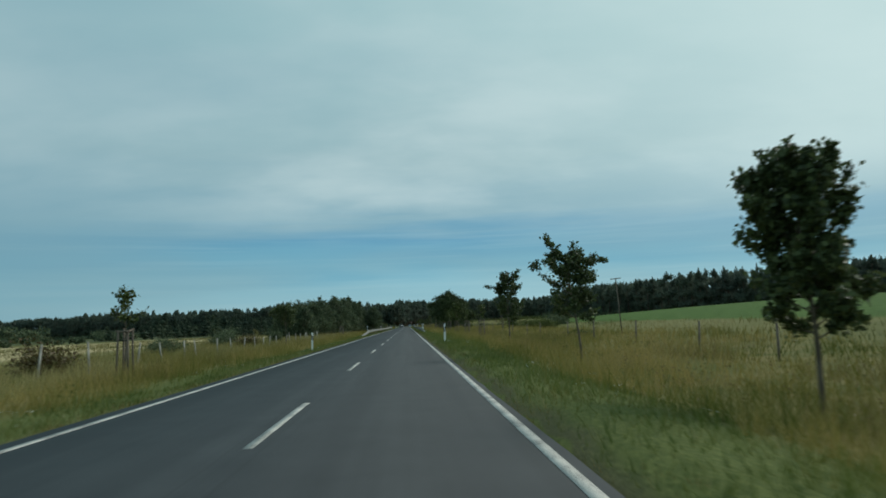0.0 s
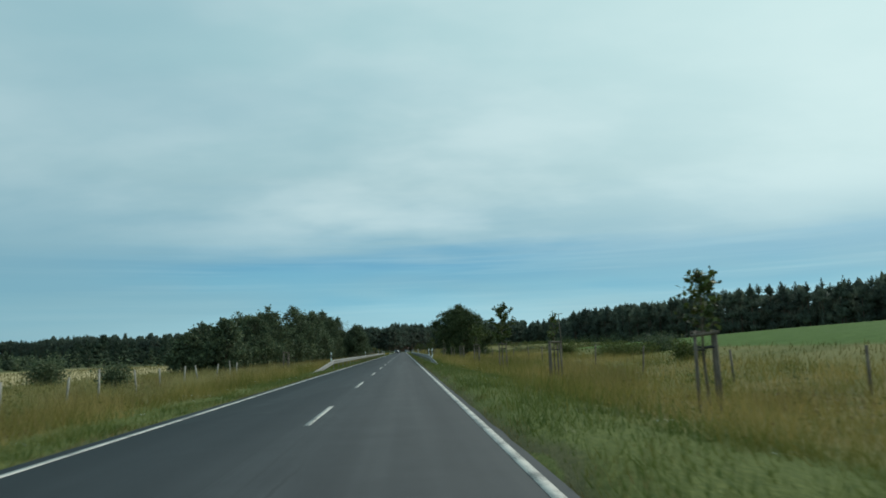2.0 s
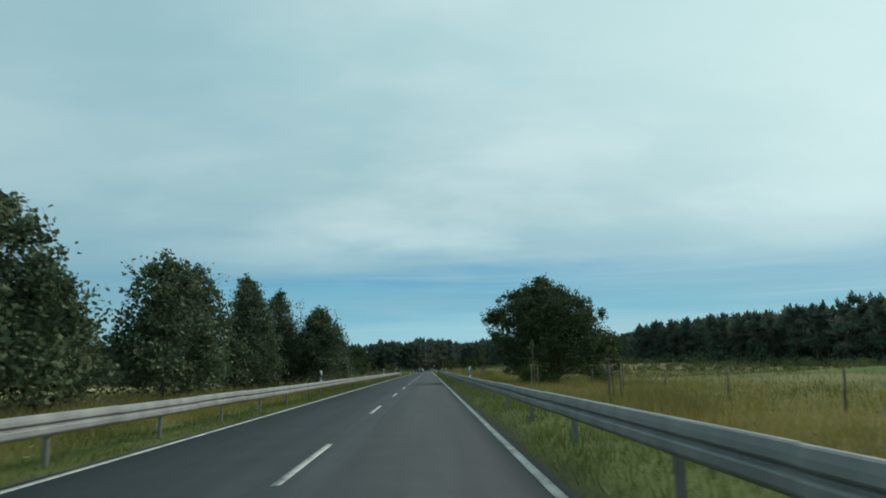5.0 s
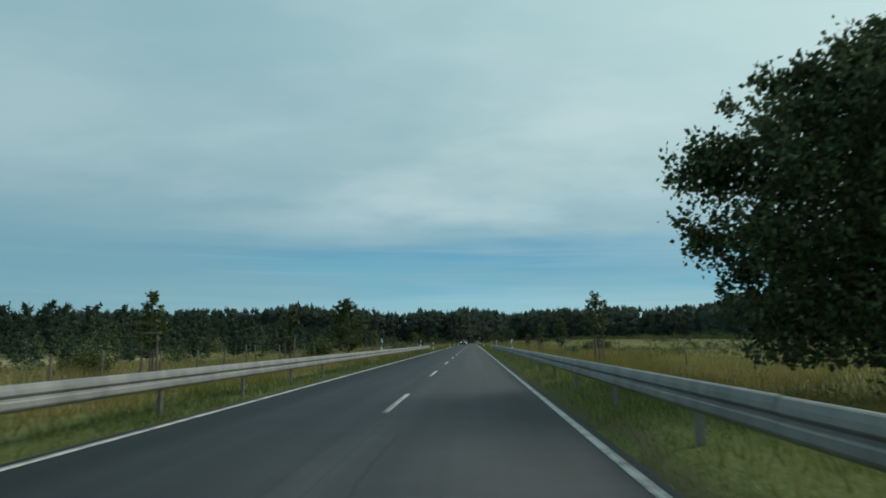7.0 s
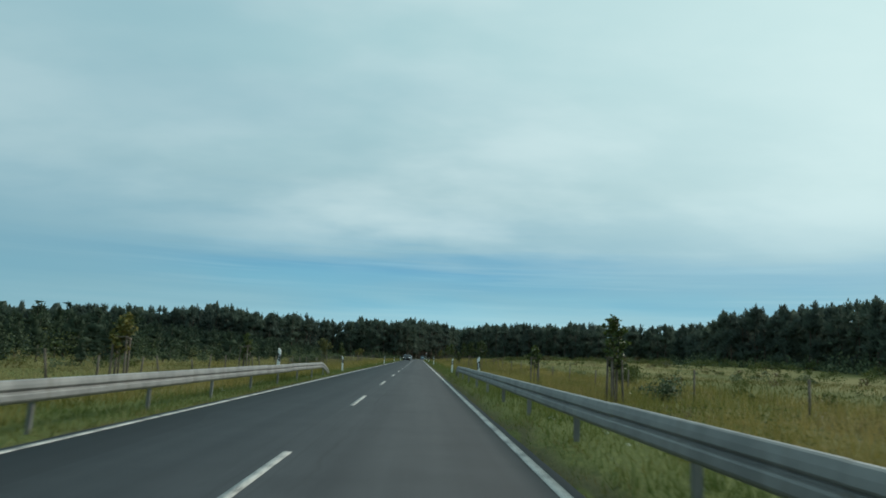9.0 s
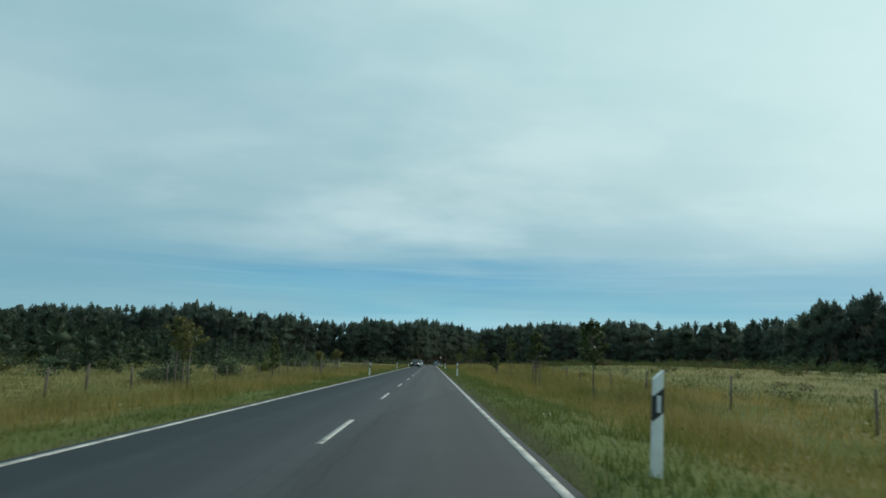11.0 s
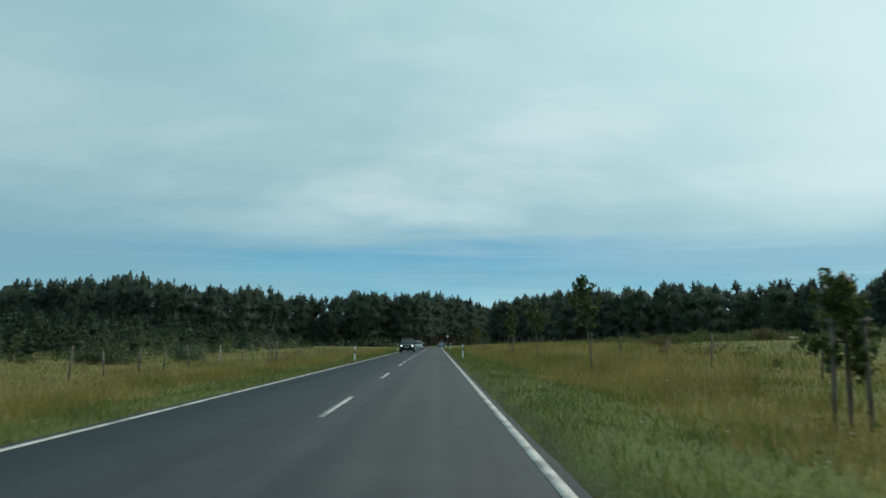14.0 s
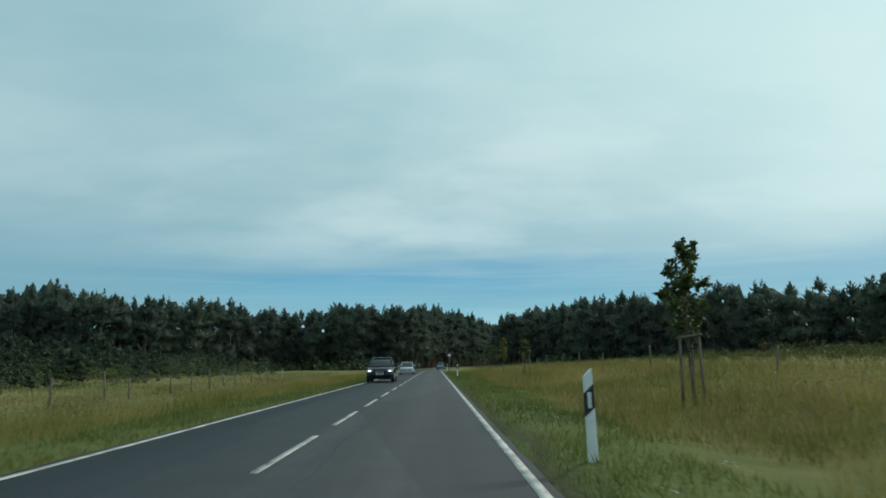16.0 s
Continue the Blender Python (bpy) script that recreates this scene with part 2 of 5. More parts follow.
ASPHALT, PAINT, SOIL = asphalt(), road_paint(), ground_soil()
STEEL, POST_STEEL = galvanised("galvanised_steel", 0.275), galvanised("weathered_post_steel", 0.20)
BARK = bark("young_bark", (0.06, 0.045, 0.032), (0.17, 0.14, 0.10))
STAKE_WOOD = bark("weathered_stake_wood", (0.075, 0.058, 0.045), (0.18, 0.145, 0.112))
PALE_WOOD = bark("bleached_post_wood", (0.20, 0.18, 0.15), (0.42, 0.39, 0.34))
WHITE_PLASTIC = plain("white_plastic", (0.74, 0.75, 0.74), 0.45, vary=0.08)
BLACK_PLASTIC = plain("black_plastic", (0.018, 0.018, 0.02), 0.5)
REFLECTOR = plain("reflector", (0.62, 0.64, 0.66), 0.2, vary=0.05)
STRAP = plain("rubber_strap", (0.02, 0.02, 0.02), 0.8)
LEAF_DARK = foliage("leaves_dark", [(0.034, 0.048, 0.021), (0.057, 0.080, 0.030), (0.088, 0.116, 0.042), (0.135, 0.155, 0.056)])
LEAF_MID = foliage("leaves_mid", [(0.030, 0.045, 0.013), (0.055, 0.080, 0.022), (0.09, 0.115, 0.03), (0.14, 0.15, 0.045)])
LEAF_YELLOW = foliage("leaves_yellowing", [(0.06, 0.075, 0.018), (0.11, 0.12, 0.03), (0.18, 0.16, 0.04), (0.26, 0.20, 0.05)])
LEAF_OAK = foliage("leaves_oak", [(0.036, 0.050, 0.027), (0.058, 0.080, 0.037), (0.090, 0.115, 0.050), (0.130, 0.155, 0.066)], 0.22, gloss=0.1)
LEAF_THICKET = foliage("leaves_thicket", [(0.044, 0.062, 0.039), (0.074, 0.100, 0.056), (0.112, 0.143, 0.076), (0.175, 0.198, 0.108)], gloss=0.12)
LEAF_BRUSH = foliage("leaves_brush", [(0.028, 0.040, 0.020), (0.044, 0.062, 0.028), (0.066, 0.088, 0.038), (0.095, 0.115, 0.05)], patch=0.08)
LEAF_SCRUB = foliage("leaves_scrub", [(0.043, 0.057, 0.018), (0.071, 0.095, 0.028), (0.112, 0.130, 0.039), (0.155, 0.155, 0.056)], patch=0.08, gloss=0.08)
LEAF_PALE = foliage("leaves_pale_scrub", [(0.08, 0.09, 0.026), (0.13, 0.13, 0.04), (0.19, 0.17, 0.06), (0.25, 0.21, 0.08)], patch=0.06)
LEAF_RUST = foliage("leaves_rusty", [(0.055, 0.040, 0.018), (0.10, 0.065, 0.028), (0.125, 0.10, 0.036), (0.09, 0.095, 0.032)])
# haze over the distant wood is painted into this colour: pale, bluish, low contrast
HAZY_NEEDLES = foliage("hazy_pine_needles", [(0.078, 0.098, 0.084), (0.092, 0.118, 0.095), (0.106, 0.135, 0.102), (0.122, 0.152, 0.108)], 0.45, patch=0.05, drift=0.5, gloss=0.04)
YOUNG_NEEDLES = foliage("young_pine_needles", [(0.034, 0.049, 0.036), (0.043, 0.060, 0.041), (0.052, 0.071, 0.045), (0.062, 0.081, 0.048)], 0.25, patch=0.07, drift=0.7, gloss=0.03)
GRASS_SHORT = foliage("grass_short", [(0.062, 0.092, 0.020), (0.098, 0.132, 0.029), (0.136, 0.156, 0.040), (0.195, 0.186, 0.060)], 0.3, patch=0.4, drift=0.45)
GRASS_TALL = foliage("grass_tall", [(0.082, 0.103, 0.024), (0.150, 0.150, 0.037), (0.235, 0.197, 0.060), (0.31, 0.242, 0.085), (0.385, 0.295, 0.118)], 0.35, patch=0.16, drift=0.68, gloss=0.06)
GRASS_GREEN = foliage("grass_green", [(0.067, 0.094, 0.020), (0.106, 0.133, 0.030), (0.157, 0.168, 0.042), (0.235, 0.209, 0.064)], 0.35, patch=0.25, drift=0.5, gloss=0.06)
GRASS_PALE = foliage("grass_pale", [(0.155, 0.155, 0.055), (0.225, 0.205, 0.080), (0.30, 0.26, 0.11), (0.39, 0.335, 0.16)], 0.35, patch=0.12, drift=0.6, gloss=0.06)
GRASS_FAR = foliage("grass_meadow", [(0.078, 0.090, 0.025), (0.121, 0.119, 0.037), (0.166, 0.143, 0.051), (0.212, 0.170, 0.069)], 0.3, patch=0.06, drift=0.75, gloss=0.06)
GRASS_RUST = foliage("grass_rust", [(0.105, 0.095, 0.033), (0.170, 0.138, 0.052), (0.235, 0.182, 0.072), (0.29, 0.23, 0.10)], 0.25, patch=0.3, gloss=0.06)
WEED_BROWN = foliage("weed_brown", [(0.075, 0.055, 0.028), (0.12, 0.082, 0.042), (0.15, 0.105, 0.05), (0.13, 0.125, 0.045)], 0.15)
PETAL = plain("white_petals", (0.75, 0.75, 0.70), 0.7, vary=0.05)


# ---- mesh helpers ----
def mesh_object(name, verts, faces, mat, parent=None, label="", smooth=False):
    me = bpy.data.meshes.new(name)
    verts = np.asarray(verts, dtype=np.float32)
    if isinstance(faces, np.ndarray):
        n, k = faces.shape
        me.vertices.add(len(verts))
        me.vertices.foreach_set("co", verts.ravel())
        me.loops.add(n * k)
        me.loops.foreach_set("vertex_index", faces.astype(np.int32).ravel())
        me.polygons.add(n)
        me.polygons.foreach_set("loop_start", np.arange(0, n * k, k, dtype=np.int32))
        me.update(calc_edges=True)
        me.validate()
    else:
        me.from_pydata(verts.tolist(), [], faces)
    if smooth:
        me.polygons.foreach_set("use_smooth", np.ones(len(me.polygons), dtype=bool))
    me.materials.append(mat)
    ob = new(name, me)
    if parent:
        ob.parent = parent
    if label:
        ob["label"] = label
    return ob


def part(name, bm, mat, parent, label="", smooth=False):
    me = bpy.data.meshes.new(name)
    bm.normal_update()
    bm.to_mesh(me)
    bm.free()
    if smooth:
        me.polygons.foreach_set("use_smooth", np.ones(len(me.polygons), dtype=bool))
    me.materials.append(mat)
    ob = new(name, me)
    ob.parent = parent
    if label:
        ob["label"] = label
    return ob


def thing(name, m, label, category, group="", kind=""):
    ob = new(name)
    ob.matrix_basis = m
    ob.empty_display_size = 0.2
    return tagged(ob, label, category, group, kind)


def box(bm, cx, cy, cz, sx, sy, sz, bevel=0.0, m=None):
    r = bmesh.ops.create_cube(bm, size=1.0, matrix=Matrix.Translation((cx, cy, cz)) @ Matrix.Diagonal((sx, sy, sz, 1)))
    if bevel:
        es = list({e for q in r["verts"] for e in q.link_edges})
        bmesh.ops.bevel(bm, geom=es, offset=bevel, segments=2, affect="EDGES", profile=0.6)
    return bm


def rod(bm, a, b, r0, r1=None, sides=8, caps=True):
    """A tapered round bar from a to b."""
    a, b = Vector(a), Vector(b)
    d = b - a
    m = Matrix.Translation((a + b) / 2) @ d.to_track_quat("Z", "Y").to_matrix().to_4x4()
    bmesh.ops.create_cone(bm, cap_ends=caps, segments=sides, radius1=r0, radius2=r0 if r1 is None else r1, depth=d.length, matrix=m)
    return bm


def tube_np(points, radii, sides=6):
    """Rings along points, as arrays of vertices and quads."""
    pts = np.asarray(points, float)
    d = np.gradient(pts, axis=0)
    d /= np.linalg.norm(d, axis=1, keepdims=True) + 1e-9
    ref = np.where(np.abs(d[:, 2:3]) > 0.9, np.array([[1.0, 0, 0]]), np.array([[0, 0, 1.0]]))
    a = np.cross(d, ref)
    a /= np.linalg.norm(a, axis=1, keepdims=True) + 1e-9
    c = np.cross(d, a)
    ang = np.linspace(0, 2 * np.pi, sides, endpoint=False)
    ring = a[:, None, :] * np.cos(ang)[None, :, None] + c[:, None, :] * np.sin(ang)[None, :, None]
    v = (pts[:, None, :] + ring * np.asarray(radii)[:, None, None]).reshape(-1, 3)
    f = []
    for i in range(len(pts) - 1):
        for j in range(sides):
            k = (j + 1) % sides
            f.append((i * sides + j, i * sides + k, (i + 1) * sides + k, (i + 1) * sides + j))
    return v, np.array(f)


def leaves_np(rng, centers, size, spread=1.0, long=1.5):
    """A pointed, slightly folded leaf at each centre, turned at random."""
    n = len(centers)
    a = rng.normal(size=(n, 3))
    a /= np.linalg.norm(a, axis=1, keepdims=True)
    b = np.cross(a, rng.normal(size=(n, 3)))
    b /= np.linalg.norm(b, axis=1, keepdims=True) + 1e-9
    c = np.cross(a, b)
    s = size * rng.uniform(0.6, 1.3, (n, 1))
    v = np.stack([centers - a * s * long / 2, centers + b * s / 2 + c * s * 0.15, centers + a * s * long / 2, centers - b * s / 2 + c * s * 0.15], axis=1)
    return v.reshape(-1, 3), np.arange(n * 4).reshape(n, 4)


def join_np(parts):
    vs, fs, k = [], [], 0
    for v, f in parts:
        vs.append(v)
        fs.append(f + k)
        k += len(v)
    return np.concatenate(vs), np.concatenate(fs)


# ---- plan ----
EDGE = 2.86          # from the middle of the road to its edge lines
BEND, RADIUS = 450.0, 640.0


def middle(y):
    """The road's middle line: straight, then a wide bend to the right."""
    y = np.asarray(y, float)
    over = np.clip(y - BEND, 0, 170.0)
    past = np.maximum(y - BEND - 170.0, 0)
    return RADIUS - np.sqrt(RADIUS ** 2 - over ** 2) + past * 0.2755


def ground_z(x, y):
    x, y = np.asarray(x, float), np.asarray(y, float)
    u = np.abs(x - middle(y))
    dip = np.where(x > 0, 0.35, 0.0) * np.clip((34 - y) / 20, 0, 1) * np.clip((u - 4) / 3, 0, 1)
    z = np.interp(u, [0, 2.95, 3.08, 3.7, 5.2, 8.0, 14, 60, 300], [-0.10, -0.10, -0.03, -0.06, -0.14, -0.22, -0.25, -0.1, 0.3])
    z = z + np.where(x > 0, 0.19, 0.0) * np.interp(u, [3.15, 3.45, 5.0, 6.5], [0, 1, 1, 0])
    hill = np.interp(u, [14, 23, 32, 50, 75, 120, 300], [0, 0.35, 1.35, 2.3, 3.2, 4.2, 5.0]) * np.clip((190 - y) / 60, 0, 1)
    bank = np.interp(u, [5.6, 8, 12, 20, 28, 40, 90, 300], [0, 0.48, 0.75, 1.15, 1.6, 1.75, 1.75, 2.0]) * np.clip((y - 285) / 62, 0, 1) * np.clip((490 - y) / 50, 0, 1)
    z = z + np.where(x > 0, hill + bank, 0.0)
    wave = 0.05 * np.sin(x * 0.7 + y * 0.31) * np.sin(y * 0.43 - x * 0.2) + 0.12 * np.sin(x * 0.09 + 1.3) * np.sin(y * 0.07)
    return z - dip + wave * np.clip((u - 4.5) / 6, 0, 1)


def surface(name, xs, ys, mat):
    gx, gy = np.meshgrid(xs, ys)
    px = gx + middle(gy) * np.exp(-(gx / 160.0) ** 2)
    pz = ground_z(px, gy)
    v = np.stack([px, gy, pz], axis=-1).reshape(-1, 3)
    n, k = len(ys), len(xs)
    i = (np.arange(n - 1)[:, None] * k + np.arange(k - 1)[None, :]).ravel()
    return mesh_object(name, v, np.stack([i, i + 1, i + k + 1, i + k], axis=1), mat, smooth=True)


side = np.array([2.95, 3.08, 3.4, 3.7, 4.2, 4.7, 5.2, 6, 7, 8, 9.5, 11, 13, 15, 18, 22, 27, 33, 40, 50, 65, 85, 110, 150, 220, 320, 500, 900, 1600, 2600])
xs = np.concatenate([-side[::-1], [-1.5, 0, 1.5], side])
ys = np.concatenate([[-2600, -1500, -800, -400, -200, -120, -80], np.arange(-60, 460, 2.0), np.arange(460, 700, 8.0), [760, 900, 1200, 1700, 2600]])
tagged(surface("ground", xs, ys, SOIL), "level roadside grassland with meadow, crop field and stubble", "ground", kind="structure")


def road_strip(name, u0, u1, z, thick, mat, y0, y1, pitch=2.0, ragged=0.0, drift=None):
    """A strip of the road between two offsets from its middle, with a body below it."""
    y = np.linspace(y0, y1, max(2, int((y1 - y0) / pitch) + 1))
    mid = middle(y)
    slope = np.gradient(mid, y) if len(y) > 2 else np.zeros_like(y)
    rng = np.random.default_rng(4)
    drift = drift(y) if drift else 0.0
    l, r = u0 + drift + rng.normal(0, ragged, len(y)), u1 + drift + rng.normal(0, ragged, len(y))
    cols = []
    for off, h in ((l, z - thick), (l, z), (r, z), (r, z - thick)):
        cols.append(np.stack([mid + off / np.sqrt(1 + slope ** 2), y - off * slope, np.full_like(y, h)], axis=-1))
    v = np.stack(cols, axis=1).reshape(-1, 3)
    i = np.arange(len(y) - 1) * 4
    f = np.concatenate([np.stack([i + a, i + a + 1, i + a + 5, i + a + 4], axis=1) for a in range(3)])
    caps = np.array([[0, 3, 2, 1], [len(v) - 4, len(v) - 3, len(v) - 2, len(v) - 1]])
    return mesh_object(name, v, np.concatenate([f, caps]), mat)


tagged(road_strip("road", -3.03, 3.03, 0.0, 0.2, ASPHALT, -80, 720, 1.0, 0.010), "two-lane grey asphalt country road with worn patches", "road", kind="structure")
for s in (-1, 1):
    tagged(road_strip("edge_line", s * EDGE - 0.06, s * EDGE + 0.06, 0.005, 0.004, PAINT, -80, 720, 2.0, 0.0, (lambda y: np.interp(y, [48, 75], [0.13, 0.0])) if s < 0 else None), "white painted edge line on the asphalt", "road marking", "edge lines", kind="structure")

centre = thing("centre_line", pose(0, 0, 0), "broken white centre line painted on the asphalt", "road marking", kind="structure")
starts = [5.96 + 12 * k for k in range(-6, 22)] + [5.17 + 12 * k for k in range(22, 28)] + [334.75 + 6.2 * k for k in range(0, 38)]
for y in starts:
    d = road_strip("dash", -0.052, 0.052, 0.005, 0.004, PAINT, y, y + 4.1, 1.4, 0.0, lambda q: np.interp(q, [318, 338], [0.0, -0.15]))
    d.parent = centre


# ---- guard rails ----
# the beam's double wave: reach towards the road, height below its top
PROFILE = [(0.0, 0.0), (0.022, -0.003), (0.038, -0.014), (0.052, -0.064), (0.058, -0.110), (0.050, -0.124), (0.018, -0.142), (0.012, -0.153), (0.020, -0.165), (0.050, -0.178), (0.058, -0.194),
           (0.060, -0.256), (0.050, -0.276), (0.020, -0.304), (0.0, -0.310)]
BAY = 4.14           # from post to post


def rail_path(y, side_sign, y0, y1):
    """Offset and height of a rail's top: it sinks into the ground and flares out at both ends."""
    ramp_in = 8.0 if side_sign > 0 else 5.6
    a = np.clip((y0 + ramp_in - y) / ramp_in, 0, 1)
    b = np.clip((y - (y1 - 6)) / 6, 0, 1)
    drop = np.maximum(a, b)
    top = (0.775 if side_sign > 0 else 0.685) - 0.78 * drop ** 1.15
    out = 3.62 + (0.50 if side_sign > 0 else 0.95) * a ** 1.3 + 0.35 * b ** 2
    return side_sign * out, top


def guardrail(side_sign, y0, y1, first_post, label):
    rail = thing("guardrail", pose(0, 0, 0), label, "guardrail", "guardrails")
    rng = np.random.default_rng(int(y0) + side_sign)
    prof = np.array(PROFILE)
    joints = [y0] + list(np.arange(first_post - BAY / 2, y1 - 1.0, BAY)) + [y1]
    joints = [joints[0]] + [q for q in joints[1:] if q > y0 + 0.5]
    for y, end in zip(joints, joints[1:]):
        cuts = np.linspace(y, end, 7)
        sag = rng.normal(0, 0.005)
        rings = []
        for c in cuts:
            ox, top = rail_path(c, side_sign, y0, y1)
            rings.append(np.stack([ox - side_sign * prof[:, 0], np.full(len(prof), c), top + sag + prof[:, 1]], axis=1))
        front = np.array(rings)
        front[0, :, 0] -= side_sign * 0.004
        back = front + np.array([side_sign * 0.006, 0, 0])
        n, k = len(cuts), len(prof)
        v = np.concatenate([front.reshape(-1, 3), back.reshape(-1, 3)])
        f = []
        for i in range(n - 1):
            for j in range(k - 1):
                q = i * k + j
                f.append((q, q + 1, q + k + 1, q + k))
                f.append((q + n * k, q + k + n * k, q + k + 1 + n * k, q + 1 + n * k))
        for j in range(n - 1):
            f.append((j * k, (j + 1) * k, (j + 1) * k + n * k, j * k + n * k))
        mesh_object("beam", v, f, STEEL, rail)
    wide = 0.075 if side_sign > 0 else 0.060
    for y in np.arange(first_post, y1 - 1.0, BAY):
        ox, top = rail_path(y, side_sign, y0, y1)
        if top < 0.3:
            continue
        bm = bmesh.new()
        px, gz = ox + side_sign * (0.03 + wide / 2), float(ground_z(ox, y))
        h = top - 0.02 - gz + 0.25
        box(bm, px, y - 0.01, gz - 0.25 + h / 2, wide, 0.008, h)
        box(bm, px - wide / 2 + 0.004, y + 0.02, gz - 0.25 + h / 2, 0.008, 0.055, h)
        box(bm, px + wide / 2 - 0.004, y + 0.02, gz - 0.25 + h / 2, 0.008, 0.055, h)
        part("post", bm, POST_STEEL, rail, "dull weathered steel post")
        bm = bmesh.new()
        box(bm, ox + side_sign * 0.02, y, top - 0.155, 0.04, 0.05, 0.10, 0.006)
        part("bracket", bm, STEEL, rail)
    return rail


guardrail(-1, 89.5, 237.0, 190.8 - 24 * BAY, "galvanised steel guardrail with sunk ends along the verge")
guardrail(1, 87.8, 237.0, 190.7 - 23 * BAY, "galvanised steel guardrail with sunk ends along the verge")


# ---- delineator posts ----
def delineator(right, foot=-0.35):
    """A white plastic post with a slanted black band; a long reflector on one side of the road, two dots on the other."""
    p = thing("delineator_post", pose(0, 0, 0), "white plastic delineator post with slanted black band and reflector", "delineator post", "delineator posts")

    def prism(z0, z1, grow, tilt0, tilt1):
        outline = [(-0.055, -0.045), (-0.03, -0.06), (0.03, -0.06), (0.055, -0.045), (0.05, 0.03), (0.0, 0.055), (-0.05, 0.03)]
        bm = bmesh.new()
        rings = []
        for z, tilt in ((z0, tilt0), (z1, tilt1)):
            k = (1.08 - 0.16 * max(z, 0)) * grow
            rings.append([bm.verts.new((x * k, y * k, z + tilt * x)) for x, y in outline])
        n = len(outline)
        for i in range(n):
            bm.faces.new((rings[0][i], rings[0][(i + 1) % n], rings[1][(i + 1) % n], rings[1][i]))
        bm.faces.new(rings[0][::-1])
        bm.faces.new(rings[1])
        return bm

    lean = 0.9 if right else -0.9
    body = part("body", prism(foot, 1.02, 1.0, 0, lean), WHITE_PLASTIC, p)
    part("band", prism(0.60, 0.85, 1.07, lean, lean), BLACK_PLASTIC, p, "black slanted band")
    bm = bmesh.new()
    if right:
        box(bm, 0.0, -0.064, 0.725, 0.042, 0.012, 0.17, 0.004)
    else:
        for z in (0.68, 0.77):
            bmesh.ops.create_cone(bm, cap_ends=True, segments=14, radius1=0.028, radius2=0.026, depth=0.012, matrix=Matrix.Translation((0, -0.064, z)) @ Matrix.Rotation(radians(90), 4, "X"))
    part("reflector", bm, REFLECTOR, p, "pale reflector")
    return p


first_r, first_l = delineator(True), delineator(False)
rail_r, rail_l = delineator(True, 0.36), delineator(False, 0.36)
first_r.matrix_basis, first_l.matrix_basis = pose(3.80, -10.0, -0.04), pose(-3.9, -10.0, -0.04)
rail_r.matrix_basis, rail_l.matrix_basis = pose(3.80, 101.9, 0.22), pose(-3.78, 141.9, 0.18)
turn = random.Random(5)
for y, xl, xr, lift in ((39.8, -3.92, 3.80, 0.0), (95.8, -3.86, 3.80, 0.22), (142.0, None, 3.72, 0.24), (191.2, None, 3.72, 0.24), (190.3, -3.78, None, 0.24), (220.2, -3.78, 3.80, 0.22),
                        (243.0, -3.80, 3.85, 0.0), (291.5, None, 3.58, 0.0), (290.6, -3.25, None, 0.0), (340.6, -3.62, 3.58, -0.09), (391.0, -3.6, 3.7, 0.0), (441.0, -3.7, 3.7, 0.0)):
    m = float(middle(y))
    for ob, x in ((rail_l if lift > 0.2 else first_l, xl), (rail_r if lift > 0.2 else first_r, xr)):
        if x is None:
            continue
        copy_thing(ob, pose(x + m, y, lift if lift > 0.2 else float(ground_z(x + m, y)) + lift, turn.uniform(-1, 1), turn.uniform(-2.5, 2.5), turn.uniform(-6, 6)))


# ---- trees ----
def limb_points(rng, start, heading, length, steps=5, curl=0.25, lift=0.15):
    pts, d = [np.array(start, float)], np.array(heading, float)
    for _ in range(steps):
        d = d + rng.normal(0, curl, 3) * 0.4 + np.array([0, 0, lift * 0.3])
        d /= np.linalg.norm(d)
        pts.append(pts[-1] + d * length / steps)
    return np.array(pts)


